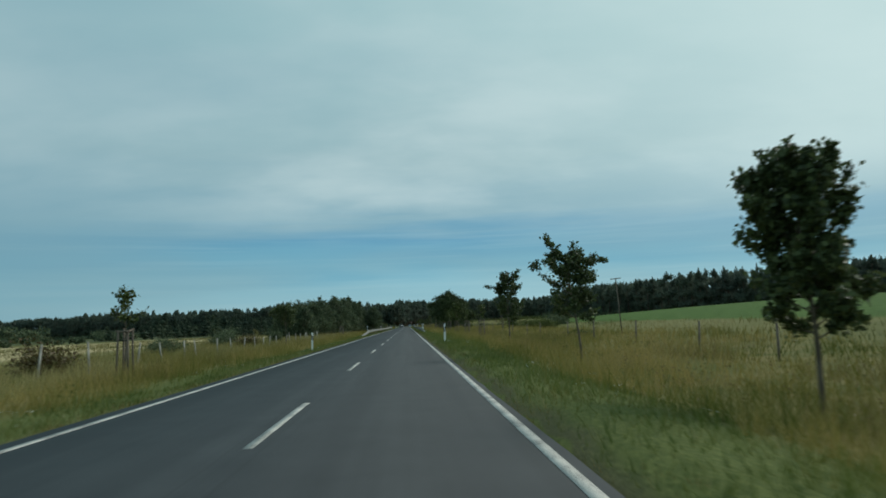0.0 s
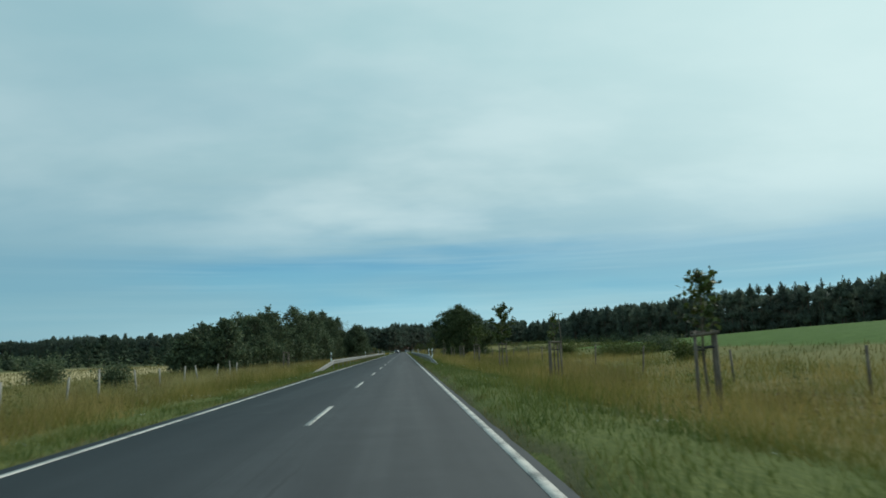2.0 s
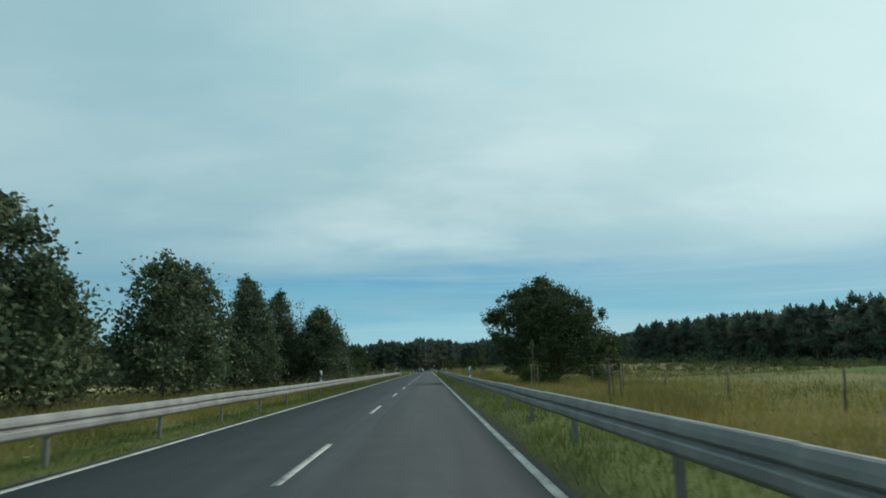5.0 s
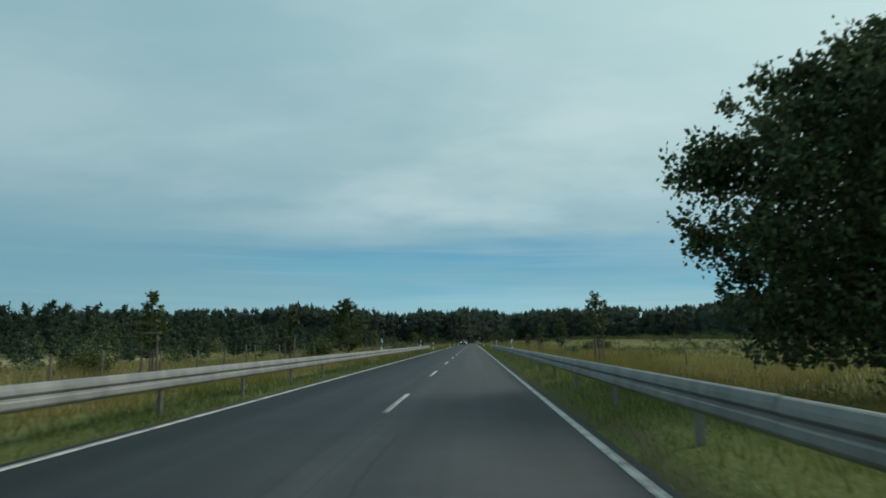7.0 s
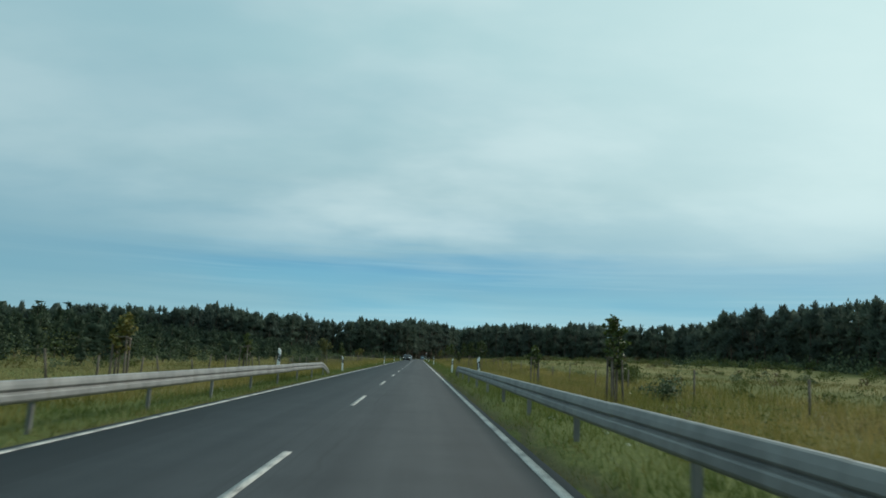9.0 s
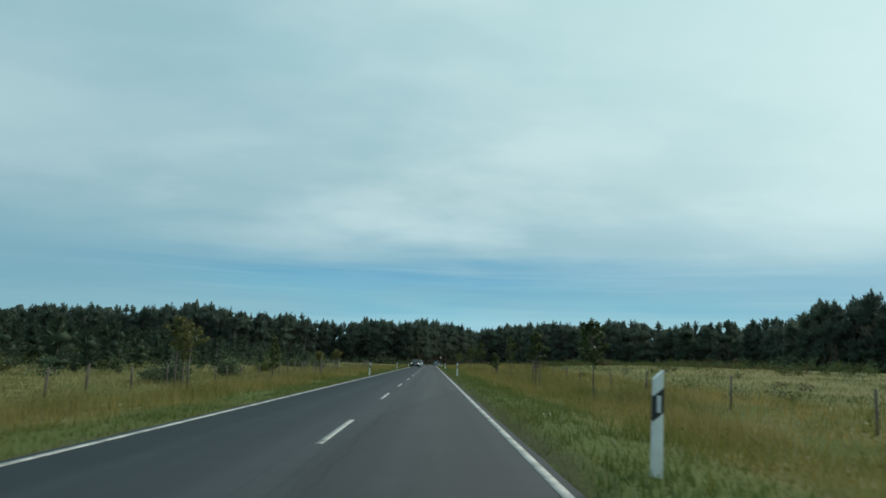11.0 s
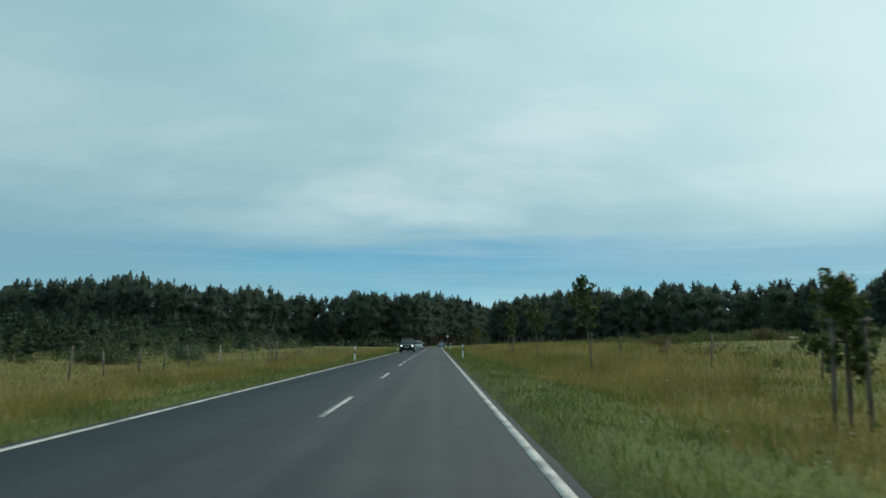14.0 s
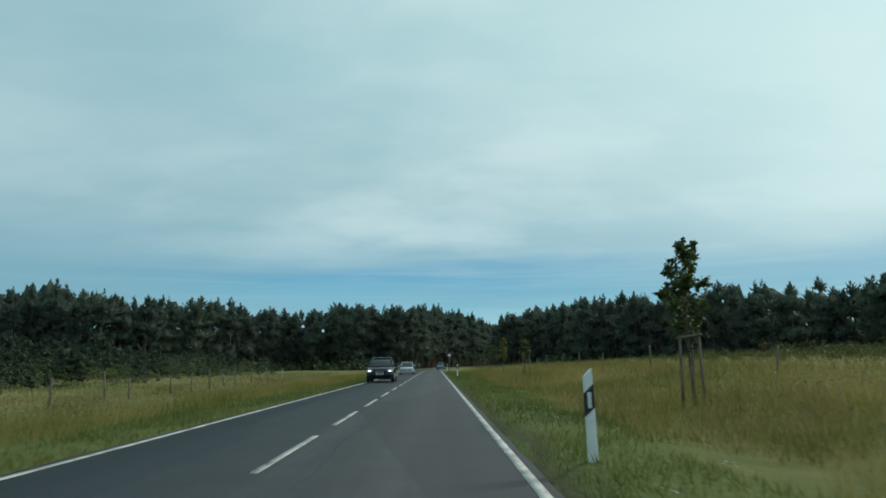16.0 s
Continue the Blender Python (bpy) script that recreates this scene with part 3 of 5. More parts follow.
def boughs(rng, n, tall, wide, low, lobes, spread, point):
    """Places for leaves in rounded boughs that stand out from a crown: a broad dome where spread, else a tapering crown with shoots at its top."""
    def profile(g):
        return (1 - g ** 3.6) ** 0.6 * np.minimum(1.0, 0.80 + g) if spread else (1.03 - g) ** point * np.minimum(1.0, 1.30 - 0.85 * point + g)

    def settle(p, g):
        if spread:
            p[:, 0] -= 0.065 * wide * (g - 0.4)
            p[:, 2] -= 0.15 * (tall - low) * np.maximum(p[:, 0] / (wide / 2), 0) * g
        return p

    g = np.sort(rng.uniform(0, 1, lobes) ** (0.85 if spread else 1.1))
    prof = profile(g)
    size = wide * (rng.uniform(0.075, 0.165, lobes) if spread else rng.uniform(0.11, 0.20, lobes)) * (1 - 0.40 * g)
    reach = np.maximum(wide / 2 * prof - size * 0.8, 0) * np.sqrt(rng.uniform(0.30, 1.0, lobes))
    a = np.arange(lobes) * 2.4 + rng.uniform(-0.6, 0.6, lobes)
    if spread:
        reach = reach * (1.0 + 0.11 * np.sin(3 * a + 7 * g - 0.3))
    z = low + size + g * (tall - low - 1.7 * size)
    mid = settle(np.stack([reach * np.cos(a), reach * np.sin(a), z], axis=1), g)
    sprays = lobes * 15
    pick = rng.choice(lobes, sprays, p=size ** 2 / np.sum(size ** 2))
    d = rng.normal(size=(sprays, 3))
    d /= np.linalg.norm(d, axis=1, keepdims=True)
    tip = mid[pick] + d * (size[pick] * rng.uniform(0.3, 1.0, sprays) ** 0.5 * rng.choice([0.95, 1.0, 1.04, 1.12], sprays))[:, None] * np.array([1, 1, 0.85])
    to = rng.integers(0, sprays, n)
    p = tip[to] - d[to] * (rng.uniform(0, 0.7, n) * size[pick[to]])[:, None] + rng.normal(0, 1, (n, 3)) * (0.085 * size[pick[to]] + 0.03)[:, None]
    inner = rng.random(n) < 0.22
    p[inner, :2] *= rng.uniform(0.2, 0.9, (inner.sum(), 1))
    body = int(n * (0.30 if spread else 0.16))
    g, a = rng.uniform(0.06, 0.92, body), rng.uniform(0, 2 * np.pi, body)
    reach = wide / 2 * 0.74 * profile(g) * np.sqrt(rng.random(body))
    p[:body] = settle(np.stack([reach * np.cos(a), reach * np.sin(a), low + g * (tall - low) * 0.94], axis=1), g)
    return p


def tree(name, x, y, tall, wide, low, leaf_count, leaf, mat, seed, label, limbs=12, lean=(0.0, 0.0), cluster=0.22, group="", girth=0.04, taper=0.6, fill=0.0, span=1.0, lobes=40, spread=False, point=0.46):
    """A tapered trunk with limbs and twigs, and leaves in clusters along the twigs. low: height of the lowest limbs; fill: share of leaves in the crown's body."""
    rng = np.random.default_rng(seed)
    t = thing(name, pose(x, y, float(ground_z(x, y)) - 0.05), label, "tree", group)
    top = np.array([lean[0] * tall, lean[1] * tall, tall * 0.93])
    k = 8
    s = np.linspace(0, 1, k)
    trunk = s[:, None] * top + np.stack([np.sin(s * 5 + seed), np.cos(s * 4 + seed * 2), 0 * s], axis=1) * 0.02 * tall * (s * (1 - s))[:, None] * 2
    wood = [tube_np(trunk, girth * (1 - 0.85 * s) + 0.004, 7)]
    tips = []
    young = not fill
    limbs = int(limbs * 1.5) if young else limbs
    for i in range(limbs):
        f = low / tall + (0.95 - low / tall) * ((i + rng.uniform(0.1, 0.9)) / limbs)
        p0 = np.array([np.interp(f, s, trunk[:, c]) for c in range(3)])
        ang = i * 2.4 + rng.uniform(-0.5, 0.5)
        g = (f - low / tall) / (1 - low / tall)
        form = np.sin(np.pi * (0.18 + 0.72 * g)) ** taper if girth > 0.04 else 1.12 * (1.06 - g) ** 0.62 * min(1.0, 0.55 + g * 3)
        reach = span * wide / 2 * form * rng.uniform(0.6, 0.92)
        rise = ((0.5 if young else 0.25) + 0.9 * g)
        d = np.array([np.cos(ang), np.sin(ang), rise])
        d /= np.linalg.norm(d)
        length = reach / max(0.35, np.hypot(d[0], d[1]))
        length = min(length, reach * (1.35 if span == 1.0 else 0.95), (tall * (0.97 if span == 1.0 else 0.84) - p0[2]) / max(d[2], 0.2))
        pts = limb_points(rng, p0, d, max(length, 0.1))
        wood.append(tube_np(pts, np.linspace(girth * 0.45 * (1 - 0.6 * f), 0.004, len(pts)), 5))
        tips.append(pts[2:])
        for _ in range(5 if young else 3):
            q = pts[rng.integers(1, len(pts))]
            e = d + rng.normal(0, 0.7, 3)
            e /= np.linalg.norm(e)
            tw = limb_points(rng, q, e, max(length, 0.1) * rng.uniform(0.25, 0.5), 3)
            wood.append(tube_np(tw, np.linspace(girth * 0.18, 0.003, len(tw)), 4))
            tips.append(tw[1:])
    tips.append(trunk[-2:])
    v, f = join_np(wood)
    mesh_object("trunk", v, f, BARK, t, smooth=True)
    ends = np.concatenate([np.stack([p[:-1], p[1:]], axis=1) for p in tips])
    weight = np.linalg.norm(ends[:, 1] - ends[:, 0], axis=1) * rng.uniform(0.1, 1.5, len(ends))
    at = ends[rng.choice(len(ends), leaf_count, p=weight / weight.sum())]
    c = at[:, 0] + (at[:, 1] - at[:, 0]) * rng.random((leaf_count, 1)) + rng.normal(0, cluster * 0.7, (leaf_count, 3)) * np.array([1, 1, 0.8])
    if fill:
        n = int(leaf_count * fill)
        c[:n] = boughs(rng, n, tall, wide, low, lobes, spread, point) + np.array([lean[0] * tall * 0.6, lean[1] * tall * 0.6, 0])
    c = c[c[:, 2] > 0.15]
    v, f = leaves_np(rng, c, leaf)
    mesh_object("crown", v, f, mat, t)
    return t


def supports(x, y, seed, tall=1.62):
    """Three round stakes round a young tree, with crossbars at their heads and a dark strap."""
    rng = np.random.default_rng(seed)
    gz = float(ground_z(x, y))
    t = thing("tree_support", pose(x, y, gz, 0, 0, rng.uniform(-25, 25)), "weathered wooden tripod of three stakes with crossbars round a young tree", "tree support", "tree supports")
    four = rng.random() < 0.5
    feet = [(0.27 * math.cos(a), 0.27 * math.sin(a)) for a in ((-2.5, -0.65, 0.8, 2.3) if four else (-2.6, -0.55, 1.45))]
    heads = []
    for fx, fy in feet:
        h = tall + rng.uniform(-0.05, 0.05)
        hx, hy = fx * 0.88 + rng.uniform(-0.03, 0.03), fy * 0.88 + rng.uniform(-0.03, 0.03)
        heads.append((hx, hy, h))
        part("stake", rod(bmesh.new(), (fx, fy, -0.3), (hx, hy, h), 0.036, 0.033, 9), STAKE_WOOD, t, smooth=True)
    for i in range(len(feet) if rng.random() > 0.4 else 2):
        a, b = Vector(heads[i]), Vector(heads[(i + 1) % len(feet)])
        a.z, b.z = a.z - 0.05, b.z - 0.05
        e = (b - a).normalized() * 0.08
        part("crossbar", rod(bmesh.new(), a - e, b + e, 0.033, 0.033, 7), STAKE_WOOD, t)
    for k in range(len(feet)):
        a, b = Vector(heads[k]), Vector((0, 0, heads[k][2] - 0.02))
        a.z, b.z = a.z - 0.33, b.z - 0.33
        part("strap", rod(bmesh.new(), a, b, 0.022, 0.018, 6), STRAP, t, "dark rubber strap")
    return t


ROW = 7.7
OAK_LABEL = "young roadside oak with dense dark green leaves"
THIN_LABEL = "young staked roadside tree with sparse light crown"
# y, height, crown width, lowest limbs, leaves, leaf material, staked, limbs, lean
RIGHT = [
    (8.8, 4.2, 1.95, 1.35, 6000, LEAF_DARK, 0, 20, (-0.03, 0.0)), (23.0, 4.05, 2.35, 1.5, 3400, LEAF_DARK, 0, 15, (-0.08, 0.0)),
    (40.2, 4.3, 2.2, 1.4, 3300, LEAF_DARK, 0, 16, (0.015, 0.0)), (55.6, 3.1, 1.1, 1.7, 420, LEAF_MID, 1, 9, (0, 0)),
    (69.7, 3.1, 0.6, 1.5, 130, LEAF_MID, 1, 6, (0, 0)), (84.6, 4.15, 1.45, 1.6, 1800, LEAF_MID, 1, 13, (0, 0)),
    (100.0, 3.3, 1.7, 1.7, 900, LEAF_MID, 1, 12, (0, 0)), (114.6, 2.1, 0.5, 1.5, 120, LEAF_MID, 1, 5, (0, 0)),
    (129.4, 2.2, 0.6, 1.4, 160, LEAF_MID, 1, 6, (0, 0)), (147.0, 3.4, 0.8, 1.4, 45, LEAF_MID, 1, 9, (0, 0)),
    (185.6, 4.0, 1.7, 1.6, 900, LEAF_MID, 1, 12, (-0.02, 0)), (200.35, 3.1, 1.1, 1.2, 1300, LEAF_DARK, 1, 11, (0, 0)),
    (215.6, 3.1, 1.1, 1.3, 800, LEAF_MID, 1, 10, (0, 0)), (231.0, 2.4, 0.9, 1.2, 500, LEAF_MID, 1, 8, (0, 0)),
    (262.2, 3.35, 1.5, 1.6, 1100, LEAF_DARK, 0, 11, (-0.05, 0)), (276.3, 3.5, 1.35, 1.75, 1950, LEAF_DARK, 1, 11, (0, 0)),
    (290.3, 3.8, 1.15, 1.5, 520, LEAF_MID, 0, 11, (-0.03, 0)), (303.9, 2.3, 1.2, 0.8, 900, LEAF_MID, 1, 11, (0, 0)),
    (320.4, 3.95, 1.35, 1.8, 1150, LEAF_MID, 0, 13, (-0.10, 0)), (334.6, 3.5, 1.6, 1.9, 760, LEAF_MID, 0, 10, (-0.04, 0)),
    (348.8, 4.1, 1.3, 1.6, 1500, LEAF_MID, 1, 14, (0, 0)), (378.2, 2.6, 0.9, 1.3, 500, LEAF_MID, 1, 8, (0, 0)),
    (393.0, 3.4, 1.2, 1.4, 700, LEAF_YELLOW, 0, 9, (0, 0)), (408.0, 3.2, 1.3, 1.4, 700, LEAF_MID, 0, 9, (0, 0)),
]
LEFT = [
    (22.4, 3.2, 1.3, 1.8, 420, LEAF_MID, 1, 10, (0, 0)), (53.0, 3.3, 2.5, 1.8, 2400, LEAF_DARK, 0, 13, (0, 0)),
    (98.4, 0, 0, 0, 0, None, 1, 0, (0, 0)), (170.0, 3.1, 0.9, 1.2, 520, LEAF_MID, 1, 9, (0, 0)),
    (185.2, 3.2, 1.0, 1.0, 1300, LEAF_DARK, 1, 10, (0, 0)), (200.5, 4.5, 3.2, 0.5, 4200, LEAF_MID, 0, 22, (0, 0)),
    (215.5, 2.4, 0.9, 1.2, 700, LEAF_YELLOW, 1, 8, (0, 0)), (231.0, 2.4, 0.8, 1.0, 600, LEAF_MID, 1, 8, (0, 0)),
    (262.1, 2.9, 1.5, 1.3, 1000, LEAF_PALE, 1, 10, (0, 0)), (277.0, 2.9, 1.0, 0.8, 900, LEAF_MID, 0, 10, (0, 0)),
    (288.6, 2.0, 0.8, 1.2, 420, LEAF_YELLOW, 1, 7, (0, 0)), (304.3, 2.2, 1.3, 1.3, 620, LEAF_YELLOW, 1, 9, (0, 0)),
    (335.0, 0, 0, 0, 0, None, 1, 0, (0, 0)),
]
for row, x in ((RIGHT, ROW), (LEFT, -ROW)):
    for i, (y, tall, wide, low, count, mat, staked, limbs, lean) in enumerate(row):
        seed = 100 + i * 7 + (x > 0) * 1000
        x = math.copysign(ROW, x) + {288.6: ROW - 6.85, 276.3: -0.14}.get(y, 0.0)
        if tall:
            dense = count > 2000
            tree("young_tree", x, y, tall, wide, low, int(count * (2.0 if dense else 1.25)), 0.082 if not dense else 0.078, mat, seed, OAK_LABEL if dense else (THIN_LABEL if staked else "slim young roadside tree with loose green crown"),
                 limbs, lean, 0.072 if not dense else 0.098, "young trees along the road", 0.034 if tall < 4 else (0.039 if y in (185.6, 200.5, 348.8) else 0.045))
        if staked:
            supports(x, y, seed + 3, 1.62 if y != 335.0 else 1.45)

tree("oak_tree", 12.5, 167.4, 9.6, 12.9, 0.4, 86000, 0.114, LEAF_OAK, 31, "large spreading roadside oak with dense dark crown", 46, (-0.06, 0.0), 0.22, girth=0.34, taper=0.45, fill=0.97, span=0.6, lobes=84, spread=True)
THICKET = [(-17.1, 104.0, 3.8, 3.2), (-9.0, 156.0, 7.4, 5.2), (-13.8, 104.0, 5.2, 3.8), (-17.5, 110.0, 5.0, 4.2), (-14.0, 116.0, 5.9, 5.0), (-17.5, 119.5, 5.2, 4.6), (-13.6, 122.0, 7.2, 5.6), (-11.6, 127.5, 7.5, 5.2),
           (-13.0, 133.0, 5.6, 4.4), (-11.0, 140.0, 7.6, 5.4), (-11.8, 146.0, 7.9, 5.8), (-9.6, 150.5, 7.4, 5.4), (-6.0, 155.3, 6.1, 6.3), (-11.4, 156.5, 8.8, 5.4), (-14.5, 153.0, 7.8, 5.4), (-18.0, 128.0, 7.0, 5.6), (-18.0, 141.0, 7.6, 5.6)]
for i, (x, y, tall, wide) in enumerate(THICKET):
    close = y > 149 and x > -12
    wide *= 1.5 if not close else 1.3
    tree("alder_tree", x, y, tall, wide, 0.2, 29000 if close else 10500, 0.088 if close else 0.150, LEAF_THICKET, 60 + i, "bushy roadside tree with dense green crown down to the ground", 26, (0, 0), 0.26, "dense trees beside the guardrail", 0.10, 0.7, fill=0.94, span=0.7, lobes=50, point=0.68 if close else 0.46)


# ---- shrubs ----
def shrub(x, y, tall, wide, mat, seed, label, count=1500, leaf=0.11):
    rng = np.random.default_rng(seed)
    t = thing("shrub", pose(x, y, float(ground_z(x, y)) - 0.03), label, "shrub", "shrubs")
    wood, tips = [], []
    for i in range(12):
        a = rng.uniform(0, 2 * np.pi)
        d = np.array([np.cos(a) * rng.uniform(0.2, 1.2) * wide / tall * 0.5, np.sin(a) * rng.uniform(0.2, 1.2) * wide / tall * 0.5, 1.0])
        d /= np.linalg.norm(d)
        pts = limb_points(rng, (rng.normal(0, wide * 0.12), rng.normal(0, wide * 0.12), 0), d, tall * rng.uniform(0.6, 1.1), 5)
        wood.append(tube_np(pts, np.linspace(0.018, 0.003, len(pts)), 4))
        tips.append(pts[1:])
    v, f = join_np(wood)
    mesh_object("stems", v, f, BARK, t)
    tips = np.concatenate(tips)
    c = tips[rng.integers(0, len(tips), count)] + rng.normal(0, 1, (count, 3)) * np.array([wide * 0.13, wide * 0.13, tall * 0.13])
    v, f = leaves_np(rng, c[c[:, 2] > 0.05], leaf)
    mesh_object("foliage", v, f, mat, t)
    return t


GREEN_SHRUB, RUST_SHRUB = "rounded green shrub in the rough meadow", "rust-brown shrub in the rough meadow"
for i, (x, y, tall, wide, mat) in enumerate((
        (19.5, 100.5, 1.2, 4.4, LEAF_SCRUB), (24.5, 103, 1.7, 4.0, LEAF_THICKET), (19, 84, 1.2, 2.6, LEAF_SCRUB), (14.5, 50, 0.75, 2.4, LEAF_SCRUB), (22, 102.5, 1.35, 4.8, LEAF_SCRUB),
        (20, 120, 1.4, 2.6, LEAF_SCRUB), (9.6, 162.5, 1.7, 1.8, LEAF_MID), (11.2, 163.6, 1.2, 2.2, LEAF_DARK), (15.8, 164.5, 1.4, 2.6, LEAF_DARK), (11.5, 222, 0.9, 1.6, LEAF_THICKET),
        (17, 246, 1.3, 2.2, LEAF_SCRUB), (22, 262, 1.5, 2.6, LEAF_SCRUB), (23, 357, 1.0, 3.2, LEAF_SCRUB), (27, 362, 1.2, 3.6, LEAF_SCRUB), (31, 356, 1.1, 3.4, LEAF_RUST), (34, 366, 1.2, 3.6, LEAF_SCRUB), (19.5, 349, 0.8, 2.4, LEAF_RUST),
        (-12.5, 27, 1.3, 3.0, LEAF_RUST), (-15.5, 49, 1.2, 2.8, LEAF_THICKET), (-12.6, 62, 1.2, 2.4, LEAF_RUST), (-17, 70, 1.5, 3.0, LEAF_THICKET), (-13.4, 80, 1.4, 2.0, LEAF_THICKET), (-21, 88, 1.8, 3.0, LEAF_THICKET),
        (-11.4, 270, 1.1, 2.2, LEAF_THICKET), (-12.2, 283.5, 1.1, 2.0, LEAF_THICKET), (-15.6, 343, 1.2, 2.6, LEAF_THICKET), (-18.2, 336, 1.2, 3.8, LEAF_BRUSH), (-14, 302, 1.0, 2.0, LEAF_SCRUB), (-11.0, 206, 1.5, 2.4, LEAF_MID), (-13, 176, 1.0, 1.8, LEAF_SCRUB))):
    shrub(x, y, tall, wide, mat, 300 + i, RUST_SHRUB if mat is LEAF_RUST else GREEN_SHRUB, int(850 * tall * wide), 0.085)


# ---- fence posts and bird perches ----
def fence_post(x, y, tall, mat, tilt, label):
    p = thing("fence_post", pose(x, y, float(ground_z(x, y)), tilt[0], tilt[1], tilt[0] * 40), label, "fence post", "pasture fence posts")
    part("shaft", rod(bmesh.new(), (0, 0, -0.3), (0, 0, tall), 0.046, 0.038, 7), mat, p, smooth=True)


rng = np.random.default_rng(8)
for y in np.arange(18, 420, 8.2):
    if not 160 < y < 176:
        fence_post(13.2 + rng.uniform(-0.2, 0.2), y + rng.uniform(-2.0, 2.0), 1.25 + rng.uniform(-0.15, 0.2), STAKE_WOOD, (rng.uniform(-4, 4), rng.uniform(-4, 4)), "weathered round wooden fence post in the meadow")
for y in np.arange(16, 400, 3.4):
    if not 96 < y < 160:
        fence_post(float(np.interp(y, [290, 318, 360], [-10.3, -11.3, -12.1])) + rng.uniform(-0.25, 0.25), y + rng.uniform(-0.5, 0.5), (1.05 if y < 230 else (0.9 if y < 300 else 1.12)) + rng.uniform(-0.15, 0.2), PALE_WOOD if y < 120 or (y > 285 and rng.random() < 0.2) else STAKE_WOOD, (rng.uniform(-8, 8), rng.uniform(-9, 9)), "bleached round wooden fence post in the meadow")
for x, y in ((17.3, 49.2), (16.2, 105.5)):
    p = thing("bird_perch", pose(x, y, float(ground_z(x, y)), 0, -3, 0), "tall slim wooden bird perch with crossbar on top", "bird perch", "bird perches")
    part("pole", rod(bmesh.new(), (0, 0, -0.3), (0, 0, 4.1), 0.05, 0.035, 7), STAKE_WOOD, p, smooth=True)
    part("crossbar", rod(bmesh.new(), (-0.4, 0, 4.1), (0.4, 0, 4.13), 0.03, 0.03, 6), STAKE_WOOD, p)


# ---- forest ----
FOREST_EDGE = [(-520, 760), (-310, 610), (-190, 500), (-125, 468), (-90, 462), (-66, 476), (-50, 505), (-40, 524), (-18, 522), (-4, 531), (1, 562), (9, 600), (23, 660), (51, 770), (86, 900)]
FOREST_EDGE_R = [(46, 670), (32, 610), (23, 568), (35, 553), (40, 508), (57, 486), (75, 467), (93, 438), (86, 380), (97, 345), (92, 322), (112, 270), (130, 238), (165, 195), (205, 165)]


def along(points, pitch):
    p = np.array(points, float)
    seg = np.linalg.norm(np.diff(p, axis=0), axis=1)
    s = np.concatenate([[0], np.cumsum(seg)])
    q = np.arange(0, s[-1], pitch)
    xy = np.stack([np.interp(q, s, p[:, 0]), np.interp(q, s, p[:, 1])], axis=1)
    d = np.gradient(xy, axis=0)
    reach = max(1, int(14.0 / pitch))
    pad = np.pad(d, ((reach, reach), (0, 0)), mode="edge")
    d = np.stack([np.convolve(pad[:, c], np.ones(2 * reach + 1), "valid") for c in range(2)], axis=1)
    d /= np.linalg.norm(d, axis=1, keepdims=True) + 1e-9
    return xy, d


def needle_tufts(rng, centers, heading, size, long=2.1):
    """A slim pointed spray at each centre, lying along its heading."""
    n = len(centers)
    a = heading + rng.normal(0, 0.35, (n, 3))
    a /= np.linalg.norm(a, axis=1, keepdims=True)
    b = np.cross(a, rng.normal(size=(n, 3)))
    b /= np.linalg.norm(b, axis=1, keepdims=True) + 1e-9
    s = size[:, None] * rng.uniform(0.6, 1.3, (n, 1))
    v = np.stack([centers - a * s * long * 0.35 + b * s * 0.5, centers - a * s * long * 0.35 - b * s * 0.5, centers + a * s * long * 0.75], axis=1)
    return v.reshape(-1, 3), np.arange(n * 3).reshape(n, 3)


def lumps(seed, count, uneven):
    """Uneven rounded bodies, three rings of six points, to build boughs from."""
    rng = np.random.default_rng(seed)
    lat = np.radians([-70, 0, 70])[:, None]
    lon = np.linspace(0, 2 * np.pi, 7)[None, :-1]
    ball = np.stack([np.cos(lat) * np.cos(lon), np.cos(lat) * np.sin(lon), np.sin(lat) + 0 * lon], axis=-1)
    return [(ball * rng.uniform(*uneven, (3, 6, 1))).reshape(-1, 3) for _ in range(count)]


LUMPS, FULL_LUMPS = lumps(5, 12, (0.5, 1.3)), lumps(6, 12, (0.85, 1.2))
ri, rj = np.meshgrid(np.arange(2), np.arange(6), indexing="ij")
LUMP_FACES = np.stack([ri * 6 + rj, ri * 6 + (rj + 1) % 6, ri * 6 + 6 + (rj + 1) % 6, ri * 6 + 6 + rj], axis=-1).reshape(-1, 4)


